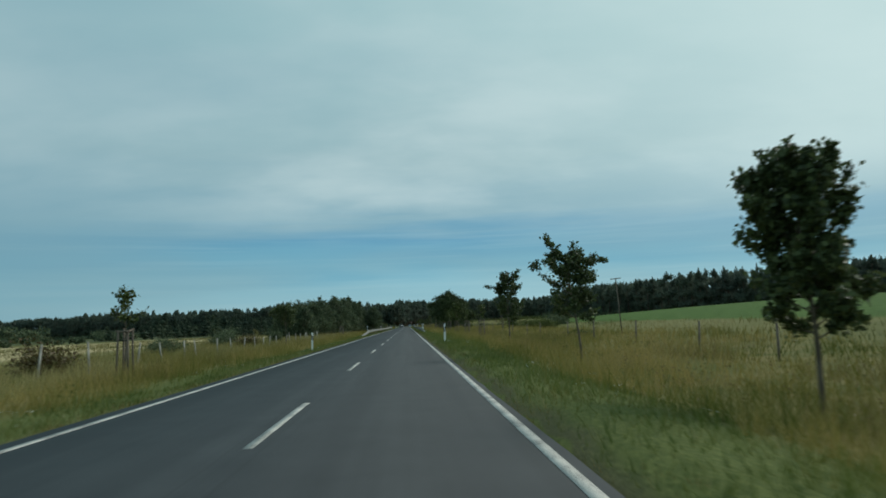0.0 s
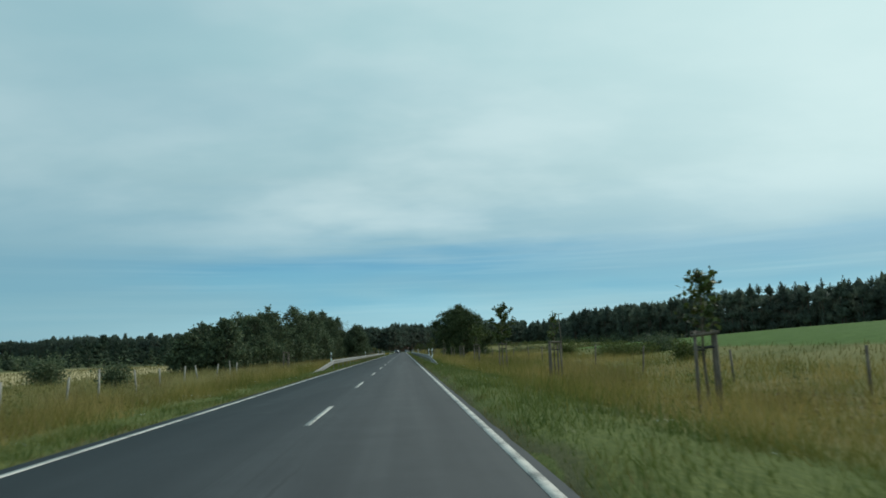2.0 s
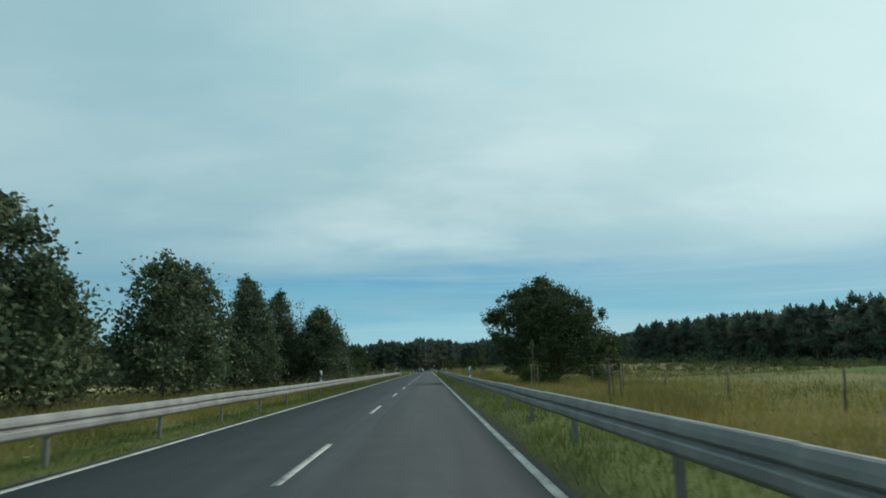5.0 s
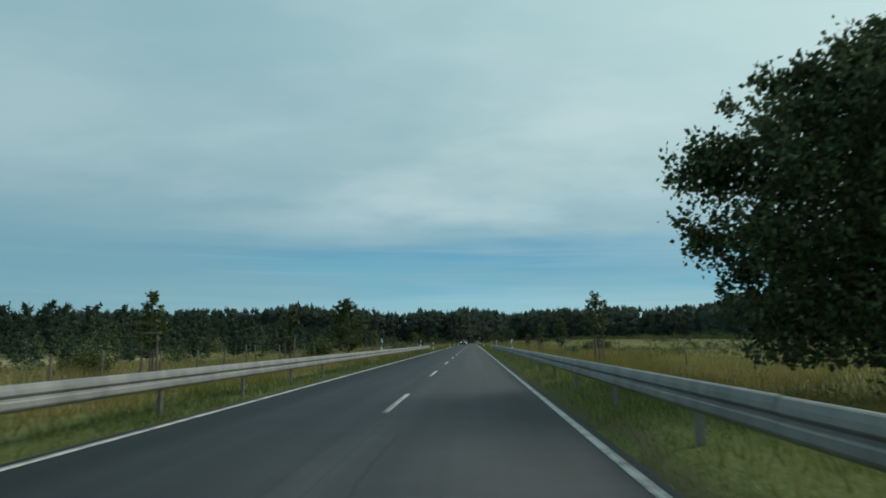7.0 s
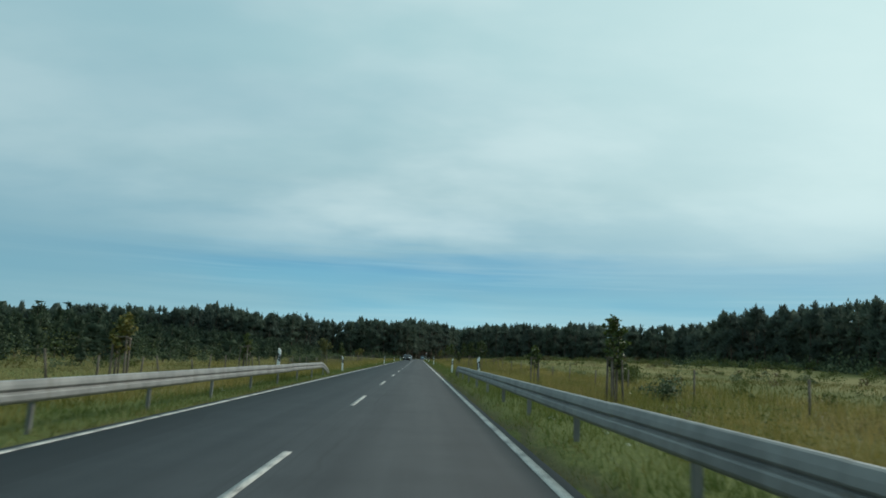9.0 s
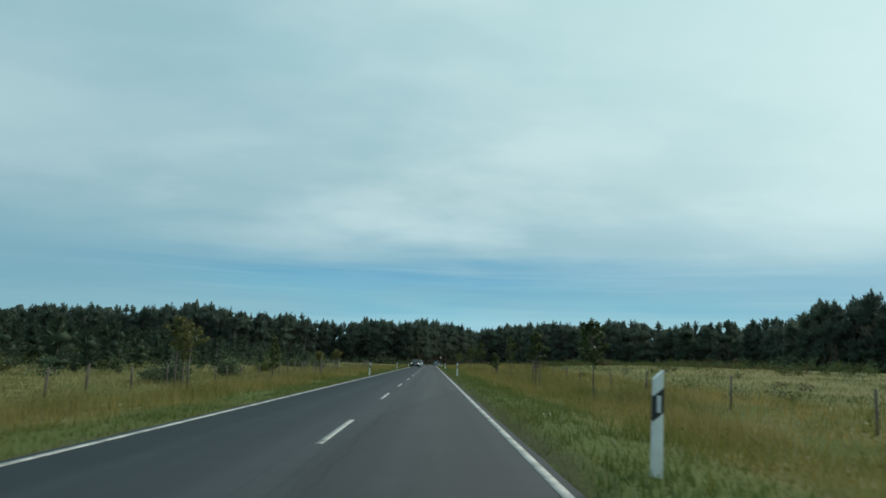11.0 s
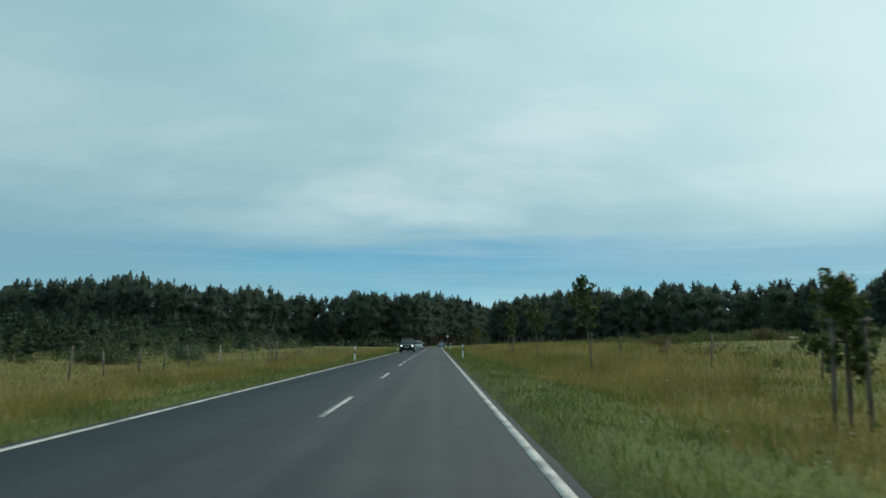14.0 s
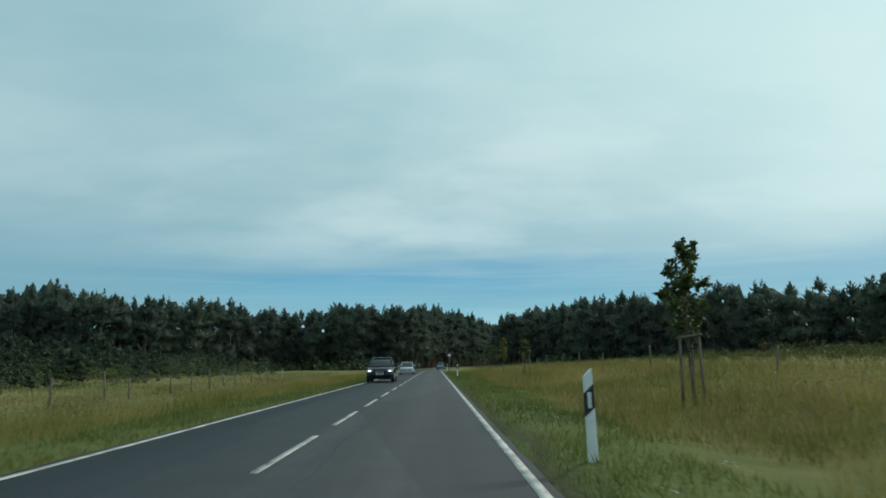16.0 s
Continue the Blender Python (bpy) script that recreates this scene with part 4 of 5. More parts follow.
def forest(points, seed, tallness, backing):
    """A pine wood: rows of trees behind its edge, each a trunk with rounded boughs and sprays of needles on them."""
    rng = np.random.default_rng(seed)
    wood, tufts, fringe, core = [], [], [], []
    for depth, pitch in ((1, 2.9), (4.5, 3.0), (9, 3.1), (14, 3.5), (21, 4.2), (31, 5.2)):
        xy, d = along(points, pitch)
        out = np.stack([-d[:, 1], d[:, 0]], axis=1)
        pos = xy + out * depth + rng.normal(0, 1.5, xy.shape)
        for px, py in pos:
            if abs(px - float(middle(py))) < 7:
                continue
            foot = float(ground_z(px, py))
            h = rng.uniform(13.4, 17.0) * (1.04 if depth > 8 else 1.0) + 0.8 * np.sin(px * 0.13 + py * 0.09) + tallness(px, py) - foot
            far = np.hypot(px, py - 330) > 420
            back = depth > 12
            if far and depth > 18:
                continue
            k = 3 if far or back else 6
            n = 30 if far or back else (400 if depth < 3 else (270 if depth < 8 else 120))
            low = 0.26 if depth < 8 else 0.08
            at = np.concatenate([[0.87], np.linspace(low, 0.78, k - 1) + rng.normal(0, 0.05, k - 1)])
            big = 1.55 if far or back else 1.0
            wide = np.concatenate([[rng.uniform(0.75, 1.3)], rng.uniform(1.2, 2.3, k - 1) * big])
            high = np.concatenate([[rng.uniform(1.2, 1.8)], rng.uniform(1.0, 1.8, k - 1) * (h / 9.0 if big > 1 else 1.0)])
            off = rng.normal(0, 0.85, (k, 2))
            off[0] *= 0.3
            mid = np.column_stack([px + off[:, 0], py + off[:, 1], foot + h * at])
            for j in range(k):
                core.append((mid[j] + LUMPS[rng.integers(0, 12)] * np.array([wide[j], wide[j], high[j]]) * (1.0 if big > 1 else 0.68), LUMP_FACES))
            which = rng.integers(0, k, n)
            way = rng.normal(size=(n, 3))
            way[:, 2] = np.abs(way[:, 2]) * 1.2 - 0.35
            way /= np.linalg.norm(way, axis=1, keepdims=True)
            c = mid[which] + way * np.column_stack([wide[which], wide[which], high[which]]) * rng.uniform(0.45, 1.12, (n, 1))
            size = np.full(n, 0.46 * (1.7 if far else 1.0))
            spire = rng.random(n) < (0.16 if depth < 8 else (0.7 if back else 0.3))
            g = rng.random(spire.sum())
            a = rng.uniform(0, 2 * np.pi, len(g))
            r = (0.05 + 0.95 * g) * wide[0] * 0.8
            c[spire] = np.stack([px + r * np.cos(a), py + r * np.sin(a), foot + h * (1.0 - 0.13 * g)], axis=1)
            way[spire] = np.stack([0.5 * np.cos(a), 0.5 * np.sin(a), 1.0 + 0 * a], axis=1)
            size[spire] = 0.26 * (1.5 if far else 1.0)
            tufts.append(needle_tufts(rng, c, way + np.array([0, 0, 0.35]), size))
            if depth < 8:
                wood.append(tube_np([(px, py, foot - 0.2), (px, py, foot + h * 0.5), (px, py, foot + h * 0.97)], [0.17, 0.12, 0.02], 5))
    xy, d = along(backing, 2.0)
    for px, py in xy + rng.normal(0, 0.7, xy.shape):
        body = FULL_LUMPS[rng.integers(0, 12)] * np.array([2.6, 2.6, 6.0])
        core.append((np.array([px, py, float(ground_z(px, py)) + 5.0]) + body, LUMP_FACES))
    xy, d = along(points, 2.4)
    for depth in (18, 25):
        pos = xy + np.stack([-d[:, 1], d[:, 0]], axis=1) * depth + rng.normal(0, 0.8, xy.shape)
        for px, py in pos[np.abs(pos[:, 0] - middle(pos[:, 1])) > 10]:
            body = FULL_LUMPS[rng.integers(0, 12)] * np.array([2.3, 2.3, rng.uniform(5.2, 6.0)])
            core.append((np.array([px, py, float(ground_z(px, py)) + 5.0]) + body, LUMP_FACES))
    xy, d = along(points, 1.5)
    out = np.stack([-d[:, 1], d[:, 0]], axis=1)
    for off, tall in ((-1.5, 4.2), (-4.0, 3.0), (-7.0, 1.8)):
        pos = xy + out * off + rng.normal(0, 1.0, xy.shape)
        pos = pos[np.abs(pos[:, 0] - middle(pos[:, 1])) > 8]
        h = tall * (0.5 + rng.uniform(0, 0.6, len(pos)) + 0.4 * np.sin(pos[:, 0] * 0.21) * np.sin(pos[:, 1] * 0.17))
        n = 19
        c = np.repeat(np.column_stack([pos, h * 0.5]), n, axis=0) + rng.normal(0, 1, (len(pos) * n, 3)) * np.column_stack([np.repeat(0.6 + 0 * h, n), np.repeat(0.6 + 0 * h, n), np.repeat(h * 0.28, n)])
        c = c[c[:, 2] > 0]
        c[:, 2] += ground_z(c[:, 0], c[:, 1])
        fringe.append(leaves_np(rng, c, 0.44))
    return join_np(wood), join_np(tufts), join_np(core), join_np(fringe)


def scrub_belt(seed, count, x0, x1, y0, y1, tall, leaf, thin=1.3):
    """Separate lobed bushes, taller away from the road. x0: the edge nearest the road, a number or places along it."""
    rng = np.random.default_rng(seed)
    out = []
    for _ in range(count):
        k, y = rng.random() ** thin, rng.uniform(y0, y1)
        edge = x0 if np.isscalar(x0) else float(np.interp(y, *x0))
        x = edge + (x1 - edge) * k
        h = (tall[0] + (tall[1] - tall[0]) * min(1.0, k * 2.2)) * rng.choice([0.5, 0.75, 1.0, 1.35])
        lobes = rng.integers(4, 9)
        r = h * rng.uniform(0.45, 0.8)
        n = int(70 + 70 * h)
        a = rng.uniform(0, 2 * np.pi, lobes)
        mid = np.stack([r * 0.7 * np.cos(a), r * 0.7 * np.sin(a), h * rng.uniform(0.25, 0.72, lobes)], axis=1)
        which = rng.integers(0, lobes, n)
        d = rng.normal(size=(n, 3))
        d /= np.linalg.norm(d, axis=1, keepdims=True)
        c = mid[which] + d * np.array([r * 0.6, r * 0.6, h * 0.3]) * rng.uniform(0.55, 1.05, (n, 1))
        c = c[c[:, 2] > 0.02] + np.array([x, y, float(ground_z(x, y))])
        out.append(leaves_np(rng, c, leaf * (0.8 + 0.5 * k)))
    return join_np(out)


def young_pines(seed, edge, rows, y0, y1):
    """Young pines in uneven rows behind the scrub's edge, denser and taller further in: short trunks, rounded boughs and sprays of needles."""
    rng = np.random.default_rng(seed)
    wood, tufts, core = [], [], []
    for off, pitch, tall in rows:
        for y in np.arange(y0, y1, pitch):
            y = y + rng.normal(0, pitch * 0.4)
            x = float(np.interp(y, *edge)) - off + rng.normal(0, 2.0)
            h, foot = tall * rng.uniform(0.55, 1.25) * float(np.interp(y, [185, 240], [0.45, 1.0])), float(ground_z(x, y))
            wood.append(tube_np([(x, y, foot - 0.1), (x, y, foot + h * 0.5), (x, y, foot + h * 0.95)], [0.05 + 0.008 * h, 0.04, 0.012], 4))
            k = 4
            at = np.array([0.22, 0.42, 0.62, 0.80]) * h
            wide = h * np.array([0.30, 0.30, 0.23, 0.12]) * rng.uniform(0.75, 1.2, k)
            mid = np.column_stack([x + rng.normal(0, 0.07 * h, k), y + rng.normal(0, 0.07 * h, k), foot + at])
            for q in range(k):
                core.append((mid[q] + LUMPS[rng.integers(0, 12)] * np.array([wide[q], wide[q], 0.13 * h]) * 0.85, LUMP_FACES))
            n = 110
            which = rng.integers(0, k, n)
            way = rng.normal(size=(n, 3))
            way /= np.linalg.norm(way, axis=1, keepdims=True)
            c = mid[which] + way * np.column_stack([wide[which], wide[which], np.full(n, 0.14 * h)]) * rng.uniform(0.6, 1.15, (n, 1))
            top = rng.random(n) < 0.1
            c[top] = np.column_stack([x + rng.normal(0, 0.02 * h, top.sum()), y + rng.normal(0, 0.02 * h, top.sum()), foot + h * rng.uniform(0.85, 1.0, top.sum())])
            tufts.append(needle_tufts(rng, c, way + np.array([0, 0, 0.5]), np.full(n, 0.055 * h + 0.03)))
    return join_np(wood), join_np(tufts), join_np(core)


SCRUB_LABEL = "belt of green scrub between meadow and forest"
SCRUB_EDGE = ([176, 215, 300, 345, 400, 480], [-14.0, -15.5, -17.5, -21.0, -25.0, -29.0])
for mat, seed, count, tall in ((LEAF_THICKET, 71, 130, (0.8, 2.6)), (LEAF_BRUSH, 72, 120, (0.9, 3.0)), (LEAF_SCRUB, 77, 90, (0.6, 2.2)), (LEAF_PALE, 78, 40, (0.5, 1.4))):
    tagged(mesh_object("scrub", *scrub_belt(seed, count, SCRUB_EDGE, -40.0, 176.0, 470.0, tall, 0.10, 1.5), mat), SCRUB_LABEL, "scrub", kind="stuff")
wood, tufts, core = young_pines(82, SCRUB_EDGE, ((5, 5.5, 2.2), (9, 3.6, 3.0), (13, 3.0, 3.6), (18, 3.0, 4.2), (25, 3.2, 4.8), (34, 3.4, 5.6), (46, 4.0, 6.6), (60, 5.0, 7.6)), 178.0, 470.0)
w = thing("pine_plantation", pose(0, 0, 0), "dense dark young pines between meadow and forest", "young forest", kind="stuff")
tagged(mesh_object("trunks", *wood, BARK, w), kind="stuff")
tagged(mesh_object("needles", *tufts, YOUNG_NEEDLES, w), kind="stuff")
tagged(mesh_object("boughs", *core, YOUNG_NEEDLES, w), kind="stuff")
tagged(mesh_object("scrub", *scrub_belt(73, 240, 46.0, 92.0, 200.0, 455.0, (0.6, 1.8), 0.14), LEAF_SCRUB), SCRUB_LABEL, "scrub", kind="stuff")
for mat, seed, count in ((LEAF_SCRUB, 79, 95), (LEAF_THICKET, 80, 40), (LEAF_RUST, 81, 60)):
    tagged(mesh_object("low_scrub", *scrub_belt(seed, count, 15.0, 60.0, 178.0, 400.0, (0.7, 1.3), 0.09, 1.0), mat), "low scattered bushes in the rough meadow", "scrub", kind="stuff")
tagged(mesh_object("scrub", *scrub_belt(75, 190, 22.0, 52.0, 350.0, 418.0, (0.5, 0.95), 0.075), LEAF_SCRUB), "low rough scrub on the meadow bank", "scrub", kind="stuff")
tagged(mesh_object("scrub", *scrub_belt(76, 60, 22.0, 48.0, 350.0, 418.0, (0.5, 0.9), 0.075), LEAF_RUST), "rust-brown scrub on the meadow bank", "scrub", kind="stuff")
tagged(mesh_object("hedge", *scrub_belt(74, 90, -70.0, -100.0, 30.0, 330.0, (1.6, 3.4), 0.40), LEAF_THICKET), "dark hedge behind the stubble field", "hedge", kind="stuff")

TRUNK_FAR = bark("pine_bark", (0.045, 0.032, 0.026), (0.15, 0.10, 0.075))
def older_left(x, y):
    near = 1.2 - 1.6 * min(1.0, max(0.0, (-85 - x) / 30))
    return near + 5.0 * min(1.0, max(0.0, (y - 535) / 60)) * (x > -6) + 3.4 * min(1.0, max(0.0, (y - 500) / 60)) * (x < -100)


def older_right(x, y):
    return -0.9 if 400 < y < 480 else (0.9 if y < 540 else 2.6)


for pts, seed, tallness, backing in ((FOREST_EDGE, 21, older_left, [(-95, 486), (-66, 518), (-44, 544), (-20, 546), (2, 590)]), (FOREST_EDGE_R, 22, older_right, [(70, 505), (52, 545), (46, 600)])):
    wood, tufts, core, fringe = forest(pts, seed, tallness, backing)
    w = thing("forest", pose(0, 0, 0), "dark dense pine forest behind the meadow", "forest", kind="stuff")
    tagged(mesh_object("trunks", *wood, TRUNK_FAR, w), kind="stuff")
    tagged(mesh_object("needles", *tufts, HAZY_NEEDLES, w), kind="stuff")
    tagged(mesh_object("boughs", *core, HAZY_NEEDLES, w), kind="stuff")
    tagged(mesh_object("undergrowth", *fringe, LEAF_THICKET, w, "lighter green scrub along the forest edge"), kind="stuff")


# ---- grass ----
def blades(rng, n, x0, x1, y0, y1, tall, width, bend=0.35, keep_where=None):
    """Tapered, leaning blades over both sides of the road."""
    u = rng.uniform(x0, x1, n)
    y = rng.uniform(y0, y1, n)
    x = u * np.where(rng.random(n) < 0.5, -1, 1)
    clump = 0.5 + 0.5 * np.sin(x * 1.7 + 2 * np.sin(y * 0.6)) * np.sin(y * 1.3 + np.sin(x * 0.9))
    keep = rng.random(n) < 0.35 + 0.65 * clump
    x, y, clump = x[keep], y[keep], clump[keep]
    x = x + middle(y)
    crop = ((x > 27) & (y < 155)) | ((x < -42.0) & (y > 176))
    x, y, clump = x[~crop], y[~crop], clump[~crop]
    if keep_where:
        ok = keep_where(np.abs(x - middle(y)), x, y)
        x, y, clump = x[ok], y[ok], clump[ok]
    n = len(x)
    z = ground_z(x, y) - 0.02
    swell = 0.5 + 0.5 * np.sin(x * 0.45 + 1.7 * np.sin(y * 0.11)) * np.sin(y * 0.23 + np.sin(x * 0.3))
    h = rng.uniform(*tall, n) * (0.55 + 0.4 * clump + 0.45 * swell)
    h *= 1 - 0.42 * np.clip((-x - 6.2) / 1.6, 0, 1) * np.clip((y - 176) / 20, 0, 1)     # the grazed pasture is lower
    a = rng.uniform(0, np.pi, n)
    w = width * rng.uniform(0.6, 1.4, n)
    lean = rng.normal(0, bend, (n, 2)) * h[:, None]
    base = np.stack([x, y, z], axis=1)
    off = np.stack([np.cos(a) * w / 2, np.sin(a) * w / 2, 0 * w], axis=1)
    tip = base + np.column_stack([lean, h])
    v = np.stack([base - off, base + off, tip], axis=1).reshape(-1, 3)
    return v, np.arange(n * 3).reshape(n, 3)


rng = np.random.default_rng(12)
L0, L1 = -4.0, 430.0
def ripple(x, y, a, b):
    """Slow uneven waves over the meadow, from 0 to 1."""
    return 0.5 + 0.25 * np.sin(y * a + 2.1 * np.sin(y * a * 0.37 + x * 0.2)) + 0.25 * np.sin(y * b + x * 0.9 + 1.7 * np.sin(x * 0.5 - y * a))


v, f = blades(rng, 620000, 3.16, 7.2, L0, L1, (0.06, 0.20), 0.019, keep_where=lambda u, x, y: u < np.where((x > 0) | (y > 338), 4.6, 3.8) + np.where(x > 0, 2.4, 1.8) * ripple(x, y, 0.21, 0.83))
tagged(mesh_object("verge_grass", v, f, GRASS_SHORT), "short green roadside grass on the verge", "grass", kind="stuff")
v, f = blades(rng, 90000, 3.06, 3.60, L0, L1, (0.04, 0.12), 0.012, keep_where=lambda u, x, y: u < 3.16 + 0.45 * ripple(x, y, 0.43, 1.7))
tagged(mesh_object("dry_edge_grass", v, f, GRASS_RUST), "thin dry brownish grass along the asphalt's edge", "grass", kind="stuff")
v, f = blades(rng, 330000, 4.0, 13.0, L0, L1, (0.15, 0.46), 0.016, keep_where=lambda u, x, y: ripple(x + 3, y, 0.33, 0.61) > 0.50 + 0.33 * (u > 8))
tagged(mesh_object("green_grass", v, f, GRASS_GREEN), "knee-high green grass in patches beside the verge", "grass", kind="stuff")
parts_tall = [blades(rng, 420000, 4.2, 9.5, L0, L1, (0.18, 0.70), 0.016, keep_where=lambda u, x, y: u > np.where((x > 0) | (y > 338), 4.4, 4.0) + np.where(x > 0, 2.0, 1.5) * ripple(x, y, 0.27, 1.1)), blades(rng, 230000, 9.0, 19.0, L0, L1, (0.22, 0.70), 0.028)]
v, f = join_np(parts_tall)
tri = v.reshape(-1, 3, 3)
pale = (tri[:, 0, 0] < -7.6) & (ripple(tri[:, 0, 0], tri[:, 0, 1], 0.15, 0.4) > 0.22)
for chosen, mat, label in ((~pale, GRASS_TALL, "tall straw-coloured meadow grass beside the road"), (pale, GRASS_PALE, "pale dry meadow grass round the pasture fence")):
    v = tri[chosen].reshape(-1, 3)
    tagged(mesh_object("tall_grass", v, np.arange(len(v)).reshape(-1, 3), mat), label, "grass", kind="stuff")
v, f = blades(rng, 330000, 5.6, 13.0, L0, L1, (0.35, 0.76), 0.016)
tuft = v.reshape(-1, 3, 3)
patchy = np.sin(tuft[:, 0, 0] * 0.8 + 2.0 * np.sin(tuft[:, 0, 1] * 0.17)) * np.sin(tuft[:, 0, 1] * 0.37 + np.sin(tuft[:, 0, 0] * 0.5)) > 0.42
v = tuft[patchy].reshape(-1, 3)
tagged(mesh_object("seeding_grass", v, np.arange(len(v)).reshape(-1, 3), GRASS_RUST), "reddish-brown seeding grass in patches", "grass", kind="stuff")
v, f = blades(rng, 180000, 16.0, 55.0, 20.0, 470.0, (0.15, 0.45), 0.05)
tagged(mesh_object("meadow_grass", v, f, GRASS_FAR), "yellowish rough meadow grass", "grass", kind="stuff")


def weeds(seed, count, x0, x1, tall, leaf, n=26):
    """Patches of upright stalks with small leaves."""
    rng = np.random.default_rng(seed)
    out = []
    for _ in range(count):
        x = rng.uniform(x0, x1) * rng.choice([-1, 1])
        y = rng.uniform(L0, L1)
        if x > 27 and y < 155:
            continue
        h, r = rng.uniform(*tall), rng.uniform(0.15, 0.6)
        c = np.stack([x + rng.normal(0, r, n), y + rng.normal(0, r, n), ground_z(x, y) + rng.uniform(0.15, 1.0, n) * h], axis=1)
        out.append(leaves_np(rng, c, leaf, long=2.4))
    return join_np(out)


tagged(mesh_object("brown_weeds", *weeds(40, 620, 6.0, 15.0, (0.35, 0.7), 0.022, 34), WEED_BROWN), "brown seeded weeds among the tall grass", "weeds", kind="stuff")
tagged(mesh_object("green_weeds", *weeds(41, 800, 5.2, 14.0, (0.2, 0.5), 0.032), LEAF_SCRUB), "leafy green weeds among the tall grass", "weeds", kind="stuff")
tagged(mesh_object("dock_stems", *weeds(45, 300, 6.6, 15.0, (0.45, 0.8), 0.024, 60), WEED_BROWN), "dark brown seeded dock among the meadow grass", "weeds", kind="stuff")
tagged(mesh_object("nettles", *weeds(46, 210, 6.8, 15.0, (0.4, 0.8), 0.034, 60), LEAF_SCRUB), "dark green nettle patches in the meadow", "weeds", kind="stuff")
tagged(mesh_object("tansy", *weeds(47, 380, 6.4, 20.0, (0.4, 0.8), 0.034, 50), LEAF_PALE), "pale yellowish herbs in the meadow", "weeds", kind="stuff")
rng = np.random.default_rng(44)
n = 300
fx = rng.uniform(3.4, 5.6, n) * rng.choice([-1, 1], n)
fy = rng.uniform(L0, L1, n)
c = np.stack([fx, fy, ground_z(fx, fy) + rng.uniform(0.10, 0.22, n)], axis=1)
c = np.repeat(c, 5, axis=0) + rng.normal(0, 0.05, (n * 5, 3)) * np.array([1, 1, 0.3])
v, f = leaves_np(rng, c, 0.018, long=1.0)
tagged(mesh_object("wild_flowers", v, f, PETAL), "small white wild flowers in the verge grass", "flowers", kind="stuff")


# ---- cars ----
GLASS_DARK = plain("tinted_car_glass", (0.030, 0.040, 0.042), 0.05, vary=0.05)
GLASS_DARK.node_tree.nodes["Principled BSDF"].inputs["Specular IOR Level"].default_value = 0.6
RUBBER = plain("tyre_rubber", (0.015, 0.015, 0.016), 0.85)
ALLOY = plain("alloy_rim", (0.42, 0.43, 0.44), 0.35, 0.8, 0.1)
TRIM = plain("dark_trim", (0.010, 0.010, 0.012), 0.5)
TRIM.node_tree.nodes["Principled BSDF"].inputs["Specular IOR Level"].default_value = 0.15
CHROME = plain("chrome", (0.6, 0.6, 0.6), 0.15, 1.0, 0.05)
PLATE = plain("number_plate_white", (0.7, 0.7, 0.7), 0.5, vary=0.04)
BAR = plain("plate_bar", (0.05, 0.05, 0.05), 0.6)
HEADLAMP = glow_of("headlamp_on", (1.0, 0.97, 0.9), 3.0)
LENS = plain("lamp_lens", (0.5, 0.52, 0.54), 0.1, vary=0.05)
TAIL = plain("tail_lamp_red", (0.35, 0.02, 0.015), 0.2, vary=0.1)


def car_paint(name, color):
    m, t, b = material(name)
    pos = node(t, "ShaderNodeTexCoord").outputs["Object"]
    dust = step(t, noise_of(t, pos, 3.0, 4.0), 0.4, 0.8)
    t.links.new(mixc(t, calc(t, "MULTIPLY", dust, 0.05), color, (0.15, 0.14, 0.13)), b.inputs["Base Color"])
    b.inputs["Metallic"].default_value, b.inputs["Roughness"].default_value = 0.1, 0.10
    b.inputs["Specular IOR Level"].default_value = 0.3
    b.inputs["Coat Weight"].default_value, b.inputs["Coat Roughness"].default_value = 0.15, 0.04
    return m


def loft(stations):
    """Rings of (y, half width low, half width high, z low, z high), with rounded corners, joined into a closed hull."""
    bm = bmesh.new()
    rings = []
    for y, wl, wh, zl, zh in stations:
        dz = zh - zl
        pts = [(-wl * 0.90, zl), (wl * 0.90, zl), (wl, zl + dz * 0.14), (wl * 0.6 + wh * 0.4, zl + dz * 0.5), (wh, zl + dz * 0.86), (wh * 0.88, zh), (-wh * 0.88, zh), (-wh, zl + dz * 0.86), (-(wl * 0.6 + wh * 0.4), zl + dz * 0.5), (-wl, zl + dz * 0.14)]
        rings.append([bm.verts.new((x, y, z)) for x, z in pts])
    k = len(rings[0])
    for a, b in zip(rings, rings[1:]):
        for i in range(k):
            bm.faces.new((a[i], b[i], b[(i + 1) % k], a[(i + 1) % k]))
    bm.faces.new(rings[0])
    bm.faces.new(rings[-1][::-1])
    bmesh.ops.recalc_face_normals(bm, faces=bm.faces)
    sharp = [e for e in bm.edges if len(e.link_faces) == 2 and e.calc_face_angle(0.0) > 0.45]
    bmesh.ops.bevel(bm, geom=sharp, offset=0.03, segments=2, affect="EDGES", clamp_overlap=True)
    return bm


